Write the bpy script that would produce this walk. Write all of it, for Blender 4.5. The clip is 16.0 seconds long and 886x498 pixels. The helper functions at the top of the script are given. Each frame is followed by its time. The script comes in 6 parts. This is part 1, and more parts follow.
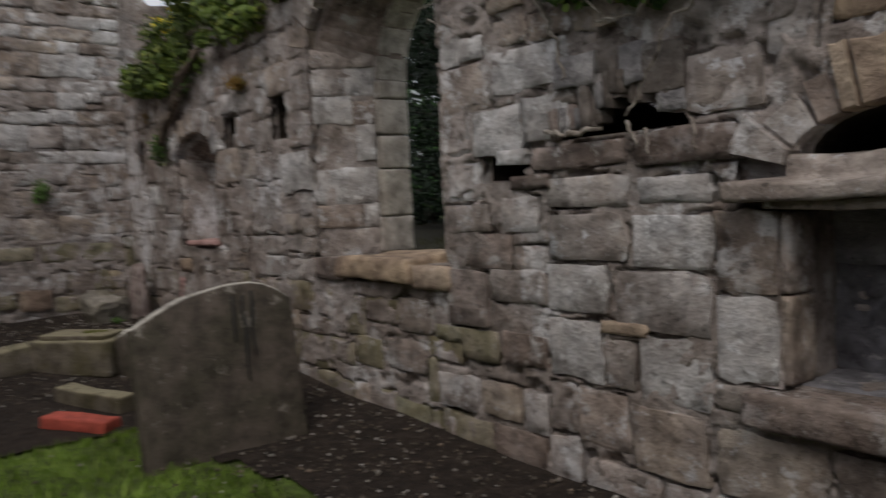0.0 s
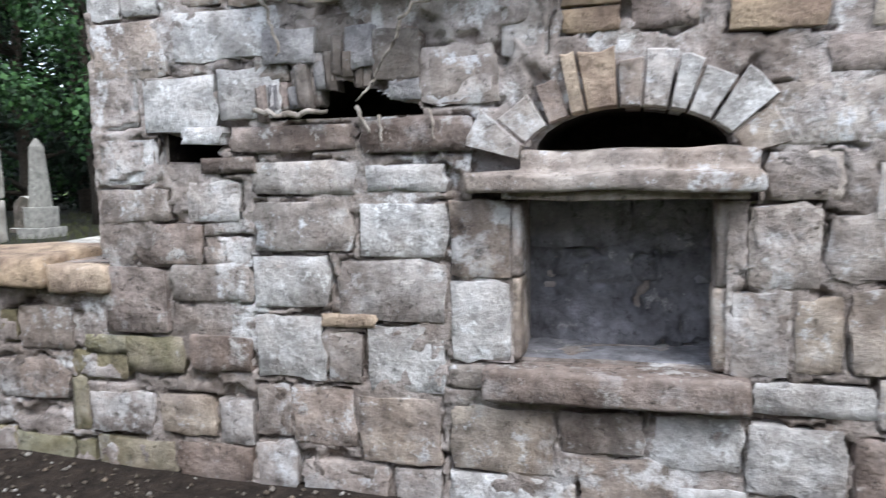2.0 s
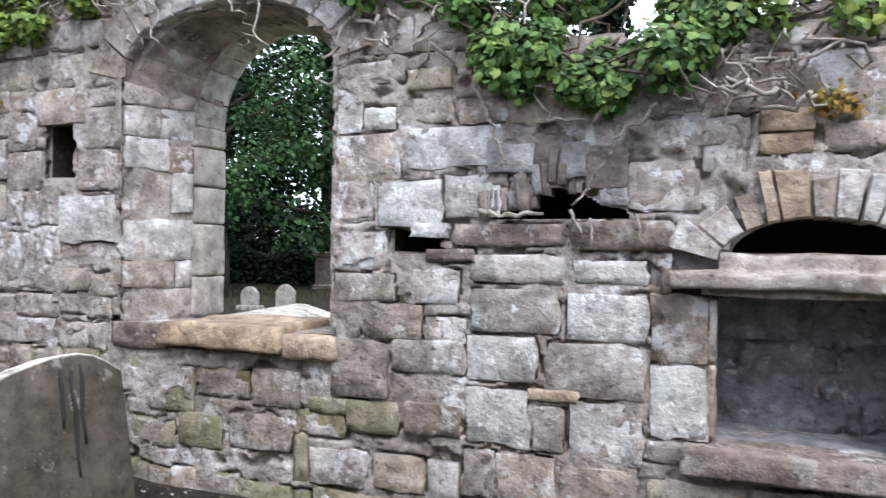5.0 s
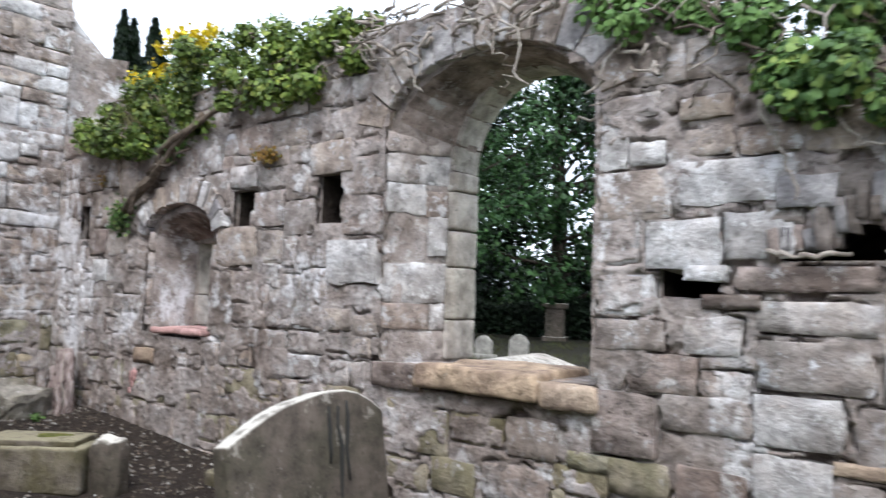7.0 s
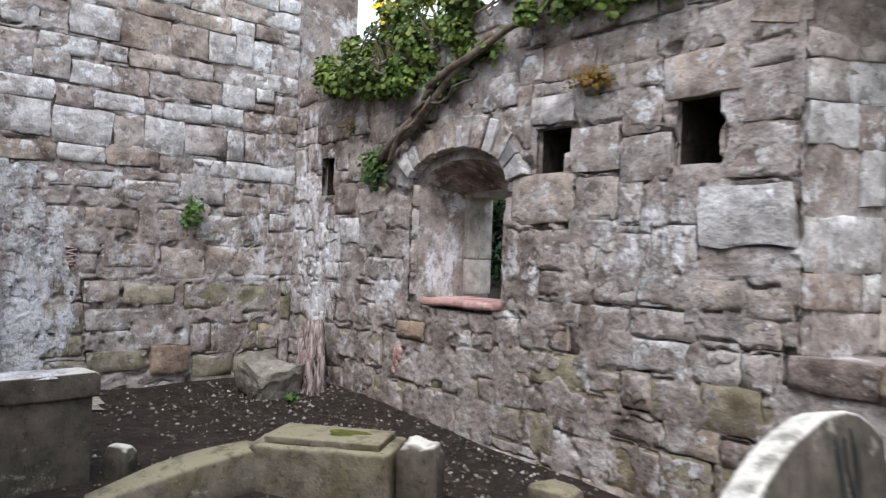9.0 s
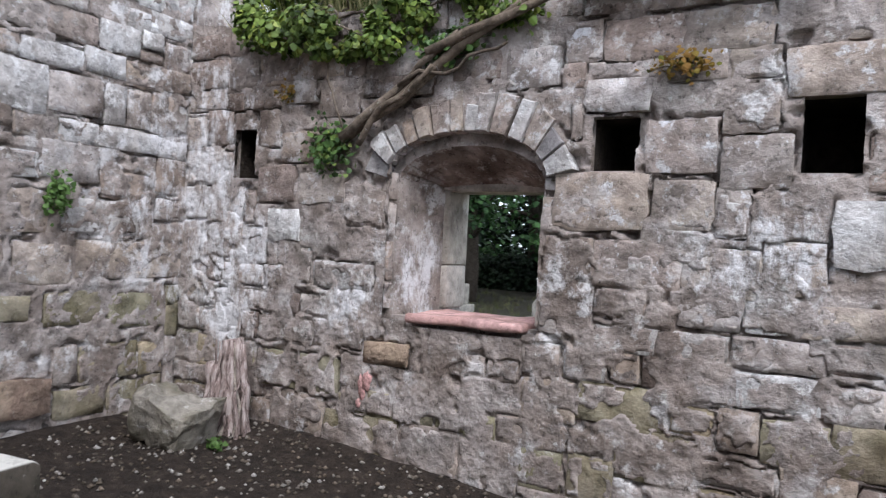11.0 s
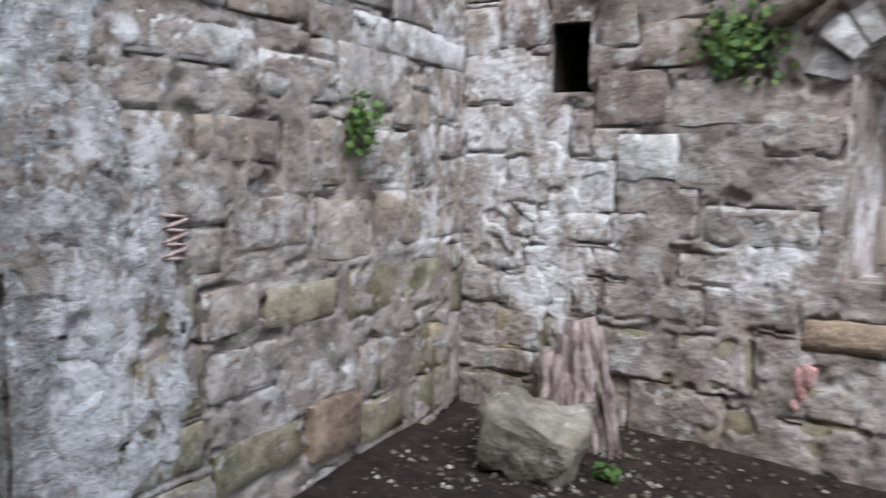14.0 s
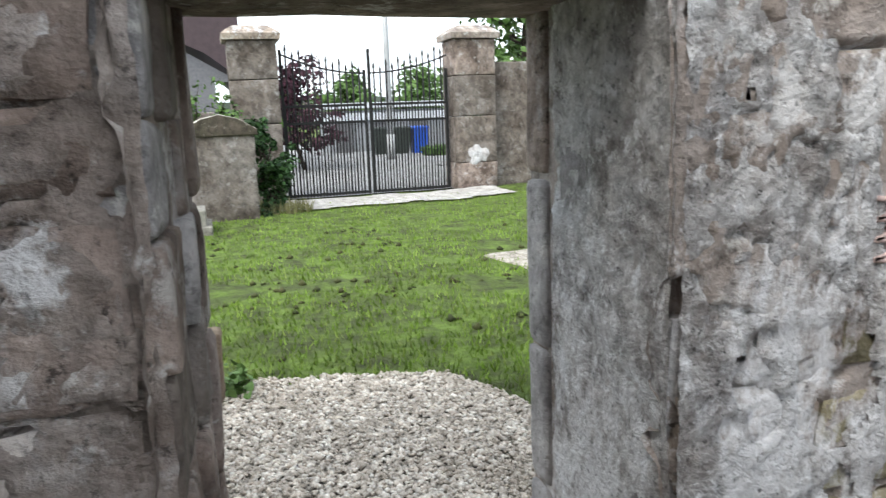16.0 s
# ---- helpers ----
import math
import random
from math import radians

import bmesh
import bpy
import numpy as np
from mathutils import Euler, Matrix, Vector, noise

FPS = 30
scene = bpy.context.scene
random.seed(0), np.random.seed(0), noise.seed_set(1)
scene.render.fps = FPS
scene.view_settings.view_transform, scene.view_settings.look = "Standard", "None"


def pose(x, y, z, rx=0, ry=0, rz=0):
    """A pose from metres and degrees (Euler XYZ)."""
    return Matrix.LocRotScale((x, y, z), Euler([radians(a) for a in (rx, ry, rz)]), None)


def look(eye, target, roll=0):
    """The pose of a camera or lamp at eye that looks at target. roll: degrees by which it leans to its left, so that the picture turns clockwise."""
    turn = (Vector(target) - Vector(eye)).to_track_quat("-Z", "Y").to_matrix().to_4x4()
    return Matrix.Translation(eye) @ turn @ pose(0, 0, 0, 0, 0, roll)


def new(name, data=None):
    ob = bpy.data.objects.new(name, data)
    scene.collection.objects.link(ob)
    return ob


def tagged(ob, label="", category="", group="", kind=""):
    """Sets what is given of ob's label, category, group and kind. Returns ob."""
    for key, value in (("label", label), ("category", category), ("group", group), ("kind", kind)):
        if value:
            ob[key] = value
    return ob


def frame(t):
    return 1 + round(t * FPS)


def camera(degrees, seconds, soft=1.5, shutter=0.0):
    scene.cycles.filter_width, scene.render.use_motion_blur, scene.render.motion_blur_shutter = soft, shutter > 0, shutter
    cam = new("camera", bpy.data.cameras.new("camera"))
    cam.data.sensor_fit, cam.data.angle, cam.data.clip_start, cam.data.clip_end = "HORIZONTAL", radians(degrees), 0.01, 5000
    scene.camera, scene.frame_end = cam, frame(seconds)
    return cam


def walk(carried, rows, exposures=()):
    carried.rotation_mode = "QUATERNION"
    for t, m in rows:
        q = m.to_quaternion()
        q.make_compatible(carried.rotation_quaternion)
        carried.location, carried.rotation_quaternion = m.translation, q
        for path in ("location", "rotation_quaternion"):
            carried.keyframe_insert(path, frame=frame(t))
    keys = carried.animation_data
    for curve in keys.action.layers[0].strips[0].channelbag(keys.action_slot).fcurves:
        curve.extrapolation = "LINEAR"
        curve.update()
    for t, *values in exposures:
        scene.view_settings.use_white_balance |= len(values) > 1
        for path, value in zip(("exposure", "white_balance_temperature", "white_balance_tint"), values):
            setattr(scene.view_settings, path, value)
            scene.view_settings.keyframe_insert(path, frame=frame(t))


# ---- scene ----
cam = camera(62.0, 16.0, soft=1.2, shutter=0.5)
PATH = [
    (0.0, look((2.041, 0.490, 1.337), (0.470, 1.720, 1.206), -2.7)),
    (0.5, look((1.789, 0.526, 1.299), (0.483, 2.028, 1.112), -1.4)),
    (1.0, look((1.524, 0.531, 1.289), (0.437, 2.189, 1.027), -3.4)),
    (1.5, look((1.280, 0.357, 1.341), (0.513, 2.182, 1.055), -3.1)),
    (2.0, look((1.199, 0.198, 1.381), (0.666, 2.113, 1.161), -1.1)),
    (2.5, look((1.230, 0.031, 1.362), (0.864, 1.987, 1.165), -1.3)),
    (3.0, look((1.252, -0.168, 1.414), (0.947, 1.803, 1.260), -1.2)),
    (3.5, look((1.068, -0.347, 1.448), (0.759, 1.624, 1.306), -1.0)),
    (4.0, look((0.890, -0.409, 1.455), (0.439, 1.537, 1.367), -0.7)),
    (6.5, look((0.667, -0.477, 1.392), (-0.421, 1.199, 1.492), 2.3)),
    (7.0, look((0.505, -0.365, 1.383), (-0.751, 1.186, 1.516), 1.9)),
    (7.5, look((0.243, -0.204, 1.369), (-1.174, 1.198, 1.522), 1.2)),
    (8.0, look((-0.169, -0.182, 1.375), (-1.635, 1.174, 1.475), 0.2)),
    (8.5, look((-0.780, -0.232, 1.357), (-2.309, 1.058, 1.380), 0.9)),
    (9.0, look((-1.323, -0.302, 1.369), (-2.849, 0.989, 1.384), 2.0)),
    (11.5, look((-3.670, -0.656, 1.463), (-4.529, 1.150, 1.446), 2.4)),
    (12.0, look((-4.152, -0.718, 1.477), (-4.903, 1.136, 1.441), 1.4)),
    (12.5, look((-4.705, -0.762, 1.538), (-5.349, 1.129, 1.444), 0.9)),
    (13.0, look((-5.158, -0.703, 1.513), (-5.786, 1.192, 1.384), 0.8)),
    (13.5, look((-5.479, -0.558, 1.536), (-6.219, 1.289, 1.335), 1.0)),
    (14.0, look((-5.737, -0.399, 1.506), (-6.708, 1.334, 1.271), 1.0)),
    (14.5, look((-6.009, -0.371, 1.521), (-7.209, 1.200, 1.219), 1.8)),
    (15.0, look((-6.202, -0.263, 1.515), (-7.778, 0.921, 1.179), 1.6)),
    (15.5, look((-6.332, -0.197, 1.533), (-8.147, 0.553, 1.154), -1.2)),
    (16.0, look((-6.360, -0.215, 1.544), (-8.242, 0.359, 1.181), -2.1)),
]
EXPOSURE = [(0.0, -0.75, 6800, 12), (0.5, -0.05, 6350, 10), (1.0, 0.5, 6080, 9), (1.5, 0.84, 5980, 9), (2.0, 1.0, 5950, 9), (2.5, 1.2, 5960, 10), (4.0, 1.15, 5960, 10), (7.0, 0.9, 6060, 10), (9.0, 0.76, 6130, 11), (12.5, 0.88, 5960, 12), (14.5, 1.0, 6050, 7), (15.0, 1.12, 6250, 6), (15.5, 0.96, 6420, 6), (16.0, 0.94, 6500, 6)]
walk(cam, PATH, EXPOSURE)

# ---- world and light: a bright overcast day, open sky over a roofless ruin ----
SKY_GAIN, SUN_GAIN = 0.12, 1.3
world = bpy.data.worlds.new("overcast")
scene.world = world
world.use_nodes = True
wn, wl = world.node_tree.nodes, world.node_tree.links
wn.clear()
sky = wn.new("ShaderNodeTexSky")
sky.sky_type, sky.sun_disc = "NISHITA", False
sky.sun_elevation, sky.sun_rotation = radians(51), radians(141)
sky.air_density, sky.dust_density, sky.ozone_density = 1.0, 4.0, 1.0
cloud = wn.new("ShaderNodeMix")
cloud.data_type = "RGBA"
cloud.inputs[0].default_value = 0.72
cloud.inputs[7].default_value = (11.2, 11.9, 12.9, 1)
back = wn.new("ShaderNodeBackground")
back.inputs[1].default_value = SKY_GAIN
wo = wn.new("ShaderNodeOutputWorld")
wl.new(sky.outputs[0], cloud.inputs[6])
wl.new(cloud.outputs[2], back.inputs[0])
wl.new(back.outputs[0], wo.inputs[0])
sun = new("sun", bpy.data.lights.new("sun", "SUN"))
sun.data.energy, sun.data.angle, sun.data.color = SUN_GAIN, radians(25), (1.0, 0.96, 0.9)
sun.matrix_world = look((0, 0, 0), (-0.50, 0.62, -1.0))


# ---- materials ----
def nodes_of(name):
    m = bpy.data.materials.new(name)
    m.use_nodes = True
    return m, m.node_tree.nodes, m.node_tree.links, m.node_tree.nodes["Principled BSDF"]


def noise_node(n, l, vec, scale, detail=6.0, rough=0.6):
    t = n.new("ShaderNodeTexNoise")
    t.inputs["Scale"].default_value, t.inputs["Detail"].default_value, t.inputs["Roughness"].default_value = scale, detail, rough
    l.new(vec, t.inputs["Vector"])
    return t.outputs["Fac"]


def ramp_node(n, l, fac, stops):
    r = n.new("ShaderNodeValToRGB")
    r.color_ramp.elements[0].position, r.color_ramp.elements[0].color = stops[0][0], (*stops[0][1], 1)
    r.color_ramp.elements[1].position, r.color_ramp.elements[1].color = stops[-1][0], (*stops[-1][1], 1)
    for p, c in stops[1:-1]:
        e = r.color_ramp.elements.new(p)
        e.color = (*c, 1)
    l.new(fac, r.inputs[0])
    return r.outputs[0]


def mix_node(n, l, fac, a, b, mode="MIX"):
    m = n.new("ShaderNodeMix")
    m.data_type, m.blend_type = "RGBA", mode
    for s, v in ((0, fac), (6, a), (7, b)):
        if isinstance(v, (int, float)):
            m.inputs[s].default_value = v
        elif isinstance(v, tuple):
            m.inputs[s].default_value = (*v, 1)
        else:
            l.new(v, m.inputs[s])
    return m.outputs[2]


def grey(v):
    return (v, v, v)


# where old whitewash still clings to the walls: centre, reach, amount
WHITEWASH = [((-7.35, 3.0, 1.7), (0.55, 0.6, 1.5), 0.55), ((-7.6, 0.93, 0.85), (0.4, 0.34, 0.8), 1.0), ((-5.72, 3.42, 1.3), (0.22, 0.28, 0.5), 0.5), ((-7.1, 3.1, 0.95), (0.22, 0.3, 0.6), 1.3), ((-6.95, 3.1, 1.3), (0.4, 0.3, 0.5), 0.9), ((-5.95, 3.15, 1.12), (0.3, 0.3, 0.12), 1.0), ((-6.1, 3.15, 1.0), (0.5, 0.3, 0.16), 0.3), ((-3.6, 3.15, 1.5), (0.9, 0.3, 0.5), -0.6), ((-7.85, 0.62, 0.6), (0.5, 0.3, 0.8), 0.7)]


def rough_mat(name, tones, lichen=0.5, stain=(0.10, 0.085, 0.07), bump=0.03, grain=1.0, per="object", pale=(0.62, 0.60, 0.57), rough=0.92, spread=1.0, dark=0.5, cap=None, weather=0.0, crusty=1.0):
    """Weathered mineral surface: a tone for each piece, mottling, dark stains, pale lichen, pitted relief."""
    m, n, l, b = nodes_of(name)
    geo = n.new("ShaderNodeNewGeometry")
    if per == "object":
        info = n.new("ShaderNodeObjectInfo")
        rnd = info.outputs["Random"]
    else:
        rnd = geo.outputs["Random Per Island"]
    shift = n.new("ShaderNodeVectorMath")
    shift.operation = "MULTIPLY_ADD"
    l.new(rnd, shift.inputs[0])
    shift.inputs[1].default_value = (37 * spread, 53 * spread, 71 * spread)
    l.new(geo.outputs["Position"], shift.inputs[2])
    vec = shift.outputs[0]
    count = len(tones)
    base = ramp_node(n, l, rnd, [(i / max(1, count - 1), c) for i, c in enumerate(tones)])
    broad = noise_node(n, l, vec, 3.4 * grain, 6, 0.62)
    mid = noise_node(n, l, vec, 9 * grain, 7, 0.62)
    fine = noise_node(n, l, vec, 70 * grain, 4, 0.7)
    col = mix_node(n, l, ramp_node(n, l, broad, [(0.40, grey(0.0)), (0.62, grey(0.85))]), base, stain)
    col = mix_node(n, l, 0.75, col, ramp_node(n, l, mid, [(0.33, grey(0.45)), (0.5, grey(0.97)), (0.66, grey(1.35))]), "MULTIPLY")
    col = mix_node(n, l, 0.15, col, ramp_node(n, l, fine, [(0.3, grey(0.45)), (0.5, grey(1.0)), (0.7, grey(1.55))]), "MULTIPLY")
    if lichen > 0:
        spots = noise_node(n, l, vec, 6.5 * grain, 9, 0.72)
        edge = 0.63 - 0.11 * lichen
        mask = ramp_node(n, l, spots, [(edge, grey(0)), (edge + 0.06, grey(0.9 * min(1.0, lichen + 0.3)))])
        flecks = noise_node(n, l, vec, 19 * grain, 6, 0.72)
        fleck = ramp_node(n, l, flecks, [(0.65 - 0.05 * lichen, grey(0)), (0.70 - 0.05 * lichen, grey(0.75 * min(1.0, lichen + 0.2)))])
        col = mix_node(n, l, mask, col, pale)
        col = mix_node(n, l, fleck, col, pale)
    if weather > 0:
        wide = noise_node(n, l, geo.outputs["Position"], 1.7, 8, 0.66)
        col = mix_node(n, l, weather, col, ramp_node(n, l, wide, [(0.36, (0.50, 0.46, 0.44)), (0.47, (0.92, 0.91, 0.91)), (0.56, (1.05, 1.07, 1.11)), (0.66, (0.76, 0.79, 0.80))]), "MULTIPLY")
        crust = ramp_node(n, l, noise_node(n, l, geo.outputs["Position"], 4.2, 11, 0.72), [(0.56 - 0.03 * crusty, grey(0)), (0.63 - 0.03 * crusty, grey(0.78 * crusty))])
        where = ramp_node(n, l, noise_node(n, l, geo.outputs["Position"], 1.3, 4, 0.6), [(0.43, grey(0.0)), (0.58, grey(1.0))])
        col = mix_node(n, l, mix_node(n, l, 1.0, crust, where, "MULTIPLY"), col, (0.69, 0.68, 0.685))
        grime = ramp_node(n, l, noise_node(n, l, geo.outputs["Position"], 8.0, 10, 0.74), [(0.35, grey(0.3)), (0.43, grey(1.0))])
        col = mix_node(n, l, 0.6, col, grime, "MULTIPLY")
        stretch = n.new("ShaderNodeMapping")
        stretch.inputs["Scale"].default_value = (1, 1, 0.5)
        l.new(geo.outputs["Position"], stretch.inputs["Vector"])
        ragged = noise_node(n, l, stretch.outputs[0], 8.0, 12, 0.76)
        for centre, radii, amount in WHITEWASH:
            away = n.new("ShaderNodeVectorMath")
            away.operation = "SUBTRACT"
            l.new(geo.outputs["Position"], away.inputs[0])
            away.inputs[1].default_value = centre
            scaled = n.new("ShaderNodeVectorMath")
            scaled.operation = "DIVIDE"
            l.new(away.outputs[0], scaled.inputs[0])
            scaled.inputs[1].default_value = radii
            size = n.new("ShaderNodeVectorMath")
            size.operation = "LENGTH"
            l.new(scaled.outputs[0], size.inputs[0])
            near = n.new("ShaderNodeMath")
            near.operation = "MULTIPLY_ADD"
            l.new(size.outputs["Value"], near.inputs[0])
            near.inputs[1].default_value = -0.22
            l.new(ragged, near.inputs[2])
            left = ramp_node(n, l, near.outputs[0], [(0.40 - 0.06 * amount, grey(0)), (0.52 - 0.06 * amount, grey(0.88))])
            col = mix_node(n, l, left, col, (0.70, 0.695, 0.715))
    if cap is not None:
        sep = n.new("ShaderNodeSeparateXYZ")
        l.new(geo.outputs["Normal"], sep.inputs[0])
        upward = ramp_node(n, l, sep.outputs[2], [(0.45, grey(0)), (0.8, grey(1))])
        spotty = ramp_node(n, l, mid, [(0.36, grey(0.35)), (0.50, grey(1.0))])
        col = mix_node(n, l, mix_node(n, l, 1.0, upward, spotty, "MULTIPLY"), col, cap)
    pits = noise_node(n, l, vec, 22 * grain, 6, 0.75)
    col = mix_node(n, l, dark, col, ramp_node(n, l, pits, [(0.34, grey(0.08)), (0.43, grey(1.0))]), "MULTIPLY")
    l.new(col, b.inputs["Base Color"])
    b.inputs["Roughness"].default_value = rough
    b.inputs["Specular IOR Level"].default_value = 0.25
    gritty = noise_node(n, l, vec, 26 * grain, 4, 0.6)
    swell = n.new("ShaderNodeMath")
    swell.operation = "MULTIPLY_ADD"
    l.new(gritty, swell.inputs[0])
    swell.inputs[1].default_value = 0.35
    l.new(mid, swell.inputs[2])
    add = n.new("ShaderNodeMath")
    add.operation = "MULTIPLY_ADD"
    l.new(fine, add.inputs[0])
    add.inputs[1].default_value = 0.08
    l.new(swell.outputs[0], add.inputs[2])
    add2 = n.new("ShaderNodeMath")
    add2.operation = "MULTIPLY_ADD"
    l.new(pits, add2.inputs[0])
    add2.inputs[1].default_value = 0.3
    l.new(add.outputs[0], add2.inputs[2])
    bp = n.new("ShaderNodeBump")
    bp.inputs["Strength"].default_value, bp.inputs["Distance"].default_value = 1.0, bump
    l.new(add2.outputs[0], bp.inputs["Height"])
    l.new(bp.outputs[0], b.inputs["Normal"])
    return m


def plain_mat(name, colour, rough=0.6, metal=0.0, vary=0.25, scale=8.0, bump=0.0):
    m, n, l, b = nodes_of(name)
    geo = n.new("ShaderNodeNewGeometry")
    t = noise_node(n, l, geo.outputs["Position"], scale, 6)
    col = mix_node(n, l, 1.0, colour, ramp_node(n, l, t, [(0.3, grey(1 - vary)), (0.7, grey(1 + vary))]), "MULTIPLY")
    l.new(col, b.inputs["Base Color"])
    b.inputs["Roughness"].default_value, b.inputs["Metallic"].default_value = rough, metal
    if bump:
        bp = n.new("ShaderNodeBump")
        bp.inputs["Distance"].default_value = bump
        l.new(t, bp.inputs["Height"])
        l.new(bp.outputs[0], b.inputs["Normal"])
    return m


def leaf_mat(name, tones, rough=0.45):
    m, n, l, b = nodes_of(name)
    geo = n.new("ShaderNodeNewGeometry")
    col = ramp_node(n, l, geo.outputs["Random Per Island"], [(i / (len(tones) - 1), c) for i, c in enumerate(tones)])
    big = noise_node(n, l, geo.outputs["Position"], 2.2, 3)
    col = mix_node(n, l, 0.8, col, ramp_node(n, l, big, [(0.35, grey(0.55)), (0.65, grey(1.35))]), "MULTIPLY")
    l.new(col, b.inputs["Base Color"])
    b.inputs["Roughness"].default_value = rough
    b.inputs["Specular IOR Level"].default_value = 0.18
    b.inputs["Transmission Weight"].default_value = 0.0
    return m


STONE = rough_mat("sandstone", [(0.466, 0.425, 0.396), (0.425, 0.343, 0.28), (0.513, 0.476, 0.45), (0.377, 0.302, 0.256), (0.479, 0.401, 0.324), (0.418, 0.343, 0.3), (0.54, 0.503, 0.481), (0.438, 0.353, 0.28), (0.404, 0.357, 0.324), (0.5, 0.421, 0.348)], 0.55, stain=(0.19, 0.155, 0.135), bump=0.02, weather=0.9, pale=(0.66, 0.655, 0.665), dark=0.65)
DAMP = rough_mat("damp_sandstone", [(0.345, 0.305, 0.225), (0.285, 0.24, 0.18), (0.365, 0.325, 0.25), (0.305, 0.285, 0.205), (0.40, 0.325, 0.225)], 0.3, stain=(0.17, 0.15, 0.085), bump=0.02, weather=0.8, crusty=0.3)
PALE = rough_mat("pale_sandstone", [(0.56, 0.54, 0.525), (0.51, 0.49, 0.475)], 0.7, stain=(0.34, 0.31, 0.29), bump=0.025, pale=(0.74, 0.73, 0.72), weather=0.6)
OCHRE = rough_mat("ochre_sandstone", [(0.476, 0.357, 0.248), (0.407, 0.309, 0.226), (0.493, 0.395, 0.305)], 0.2, stain=(0.211, 0.148, 0.117), bump=0.03)
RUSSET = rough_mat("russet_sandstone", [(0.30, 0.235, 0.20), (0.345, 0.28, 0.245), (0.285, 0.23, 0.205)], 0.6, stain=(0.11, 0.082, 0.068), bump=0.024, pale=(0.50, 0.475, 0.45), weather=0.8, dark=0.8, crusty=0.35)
PINK = rough_mat("pink_sandstone", [(0.58, 0.36, 0.335), (0.53, 0.34, 0.32)], 0.25, stain=(0.38, 0.22, 0.195), bump=0.015)
DRESSED = rough_mat("dressed_sandstone", [(0.469, 0.432, 0.376), (0.424, 0.393, 0.351), (0.507, 0.462, 0.418)], 0.2, stain=(0.233, 0.207, 0.178), bump=0.018)
# Grey recess stone, its colour lowered to stand in for the shade inside.
SHADED_RECESS = rough_mat("shaded_recess_stone", [(0.29, 0.286, 0.315), (0.225, 0.221, 0.243), (0.37, 0.362, 0.395)], 0.3, stain=(0.125, 0.121, 0.130), bump=0.03)
SLATE = rough_mat("edge_set_slab", [(0.41, 0.39, 0.385), (0.33, 0.31, 0.305), (0.50, 0.48, 0.475)], 0.45, stain=(0.162, 0.151, 0.158), bump=0.03)
LIME = rough_mat("lime_wash", [(0.66, 0.66, 0.68), (0.60, 0.60, 0.62)], 0.6, stain=(0.40, 0.37, 0.36), bump=0.02, pale=(0.78, 0.78, 0.80), grain=1.3)
MORTAR = rough_mat("rubble_core_and_mortar", [(0.39, 0.34, 0.312), (0.39, 0.34, 0.312)], 0.4, stain=(0.22, 0.18, 0.155), bump=0.026, grain=1.1, dark=0.7, weather=0.9)
PLASTER = rough_mat("weathered_grey_render", [(0.56, 0.548, 0.545), (0.56, 0.548, 0.545)], 0.8, stain=(0.24, 0.215, 0.205), bump=0.03, pale=(0.74, 0.735, 0.74), grain=2.2, dark=0.8, weather=1.0)
GRAVE = rough_mat("lichened_grave_stone", [(0.095, 0.076, 0.062), (0.115, 0.095, 0.078), (0.085, 0.068, 0.056)], 0.35, stain=(0.065, 0.058, 0.042), bump=0.012, pale=(0.36, 0.33, 0.29), cap=(0.60, 0.57, 0.51))
MOSSY = rough_mat("mossy_grave_stone", [(0.176, 0.150, 0.120), (0.152, 0.128, 0.102)], 0.25, stain=(0.10, 0.088, 0.045), bump=0.018, pale=(0.40, 0.37, 0.32), cap=(0.27, 0.24, 0.16))
BROWNSTONE = rough_mat("grey_brown_sandstone", [(0.235, 0.20, 0.175), (0.20, 0.172, 0.152), (0.25, 0.22, 0.20)], 0.45, stain=(0.11, 0.09, 0.075), bump=0.02, pale=(0.36, 0.34, 0.32), weather=0.8, crusty=0.3)
ROCK = rough_mat("grey_boulder", [(0.30, 0.275, 0.24), (0.30, 0.275, 0.24)], 0.4, stain=(0.15, 0.135, 0.10), bump=0.03)
MOSS = rough_mat("moss", [(0.16, 0.15, 0.025), (0.13, 0.14, 0.03)], 0.0, stain=(0.07, 0.08, 0.02), bump=0.02, grain=3)
WHITE_STONE = rough_mat("white_marble", [(0.27, 0.255, 0.23), (0.22, 0.205, 0.18)], 0.2, stain=(0.24, 0.23, 0.20), bump=0.008)
SOIL_AND_HOLE_SHADE = rough_mat("bare_soil_and_hole_shade", [(0.05, 0.037, 0.029), (0.05, 0.037, 0.029)], 0.25, stain=(0.024, 0.018, 0.014), bump=0.05, grain=2.2, pale=(0.16, 0.13, 0.10))
# Churchyard ground with the overhead trees' shade put into its colour.
SHADED_GROUND = rough_mat("shaded_ground", [(0.030, 0.025, 0.016), (0.026, 0.024, 0.015)], 0.1, stain=(0.014, 0.013, 0.008), bump=0.05, grain=2.0, pale=(0.10, 0.085, 0.06))
TURF = rough_mat("turf", [(0.12, 0.18, 0.035), (0.12, 0.18, 0.035)], 0.3, stain=(0.05, 0.055, 0.025), bump=0.05, grain=1.2, pale=(0.15, 0.17, 0.06), dark=0.3)
PATHWAY = rough_mat("grit", [(0.46, 0.42, 0.37), (0.46, 0.42, 0.37)], 0.3, stain=(0.26, 0.23, 0.195), bump=0.02, grain=3)
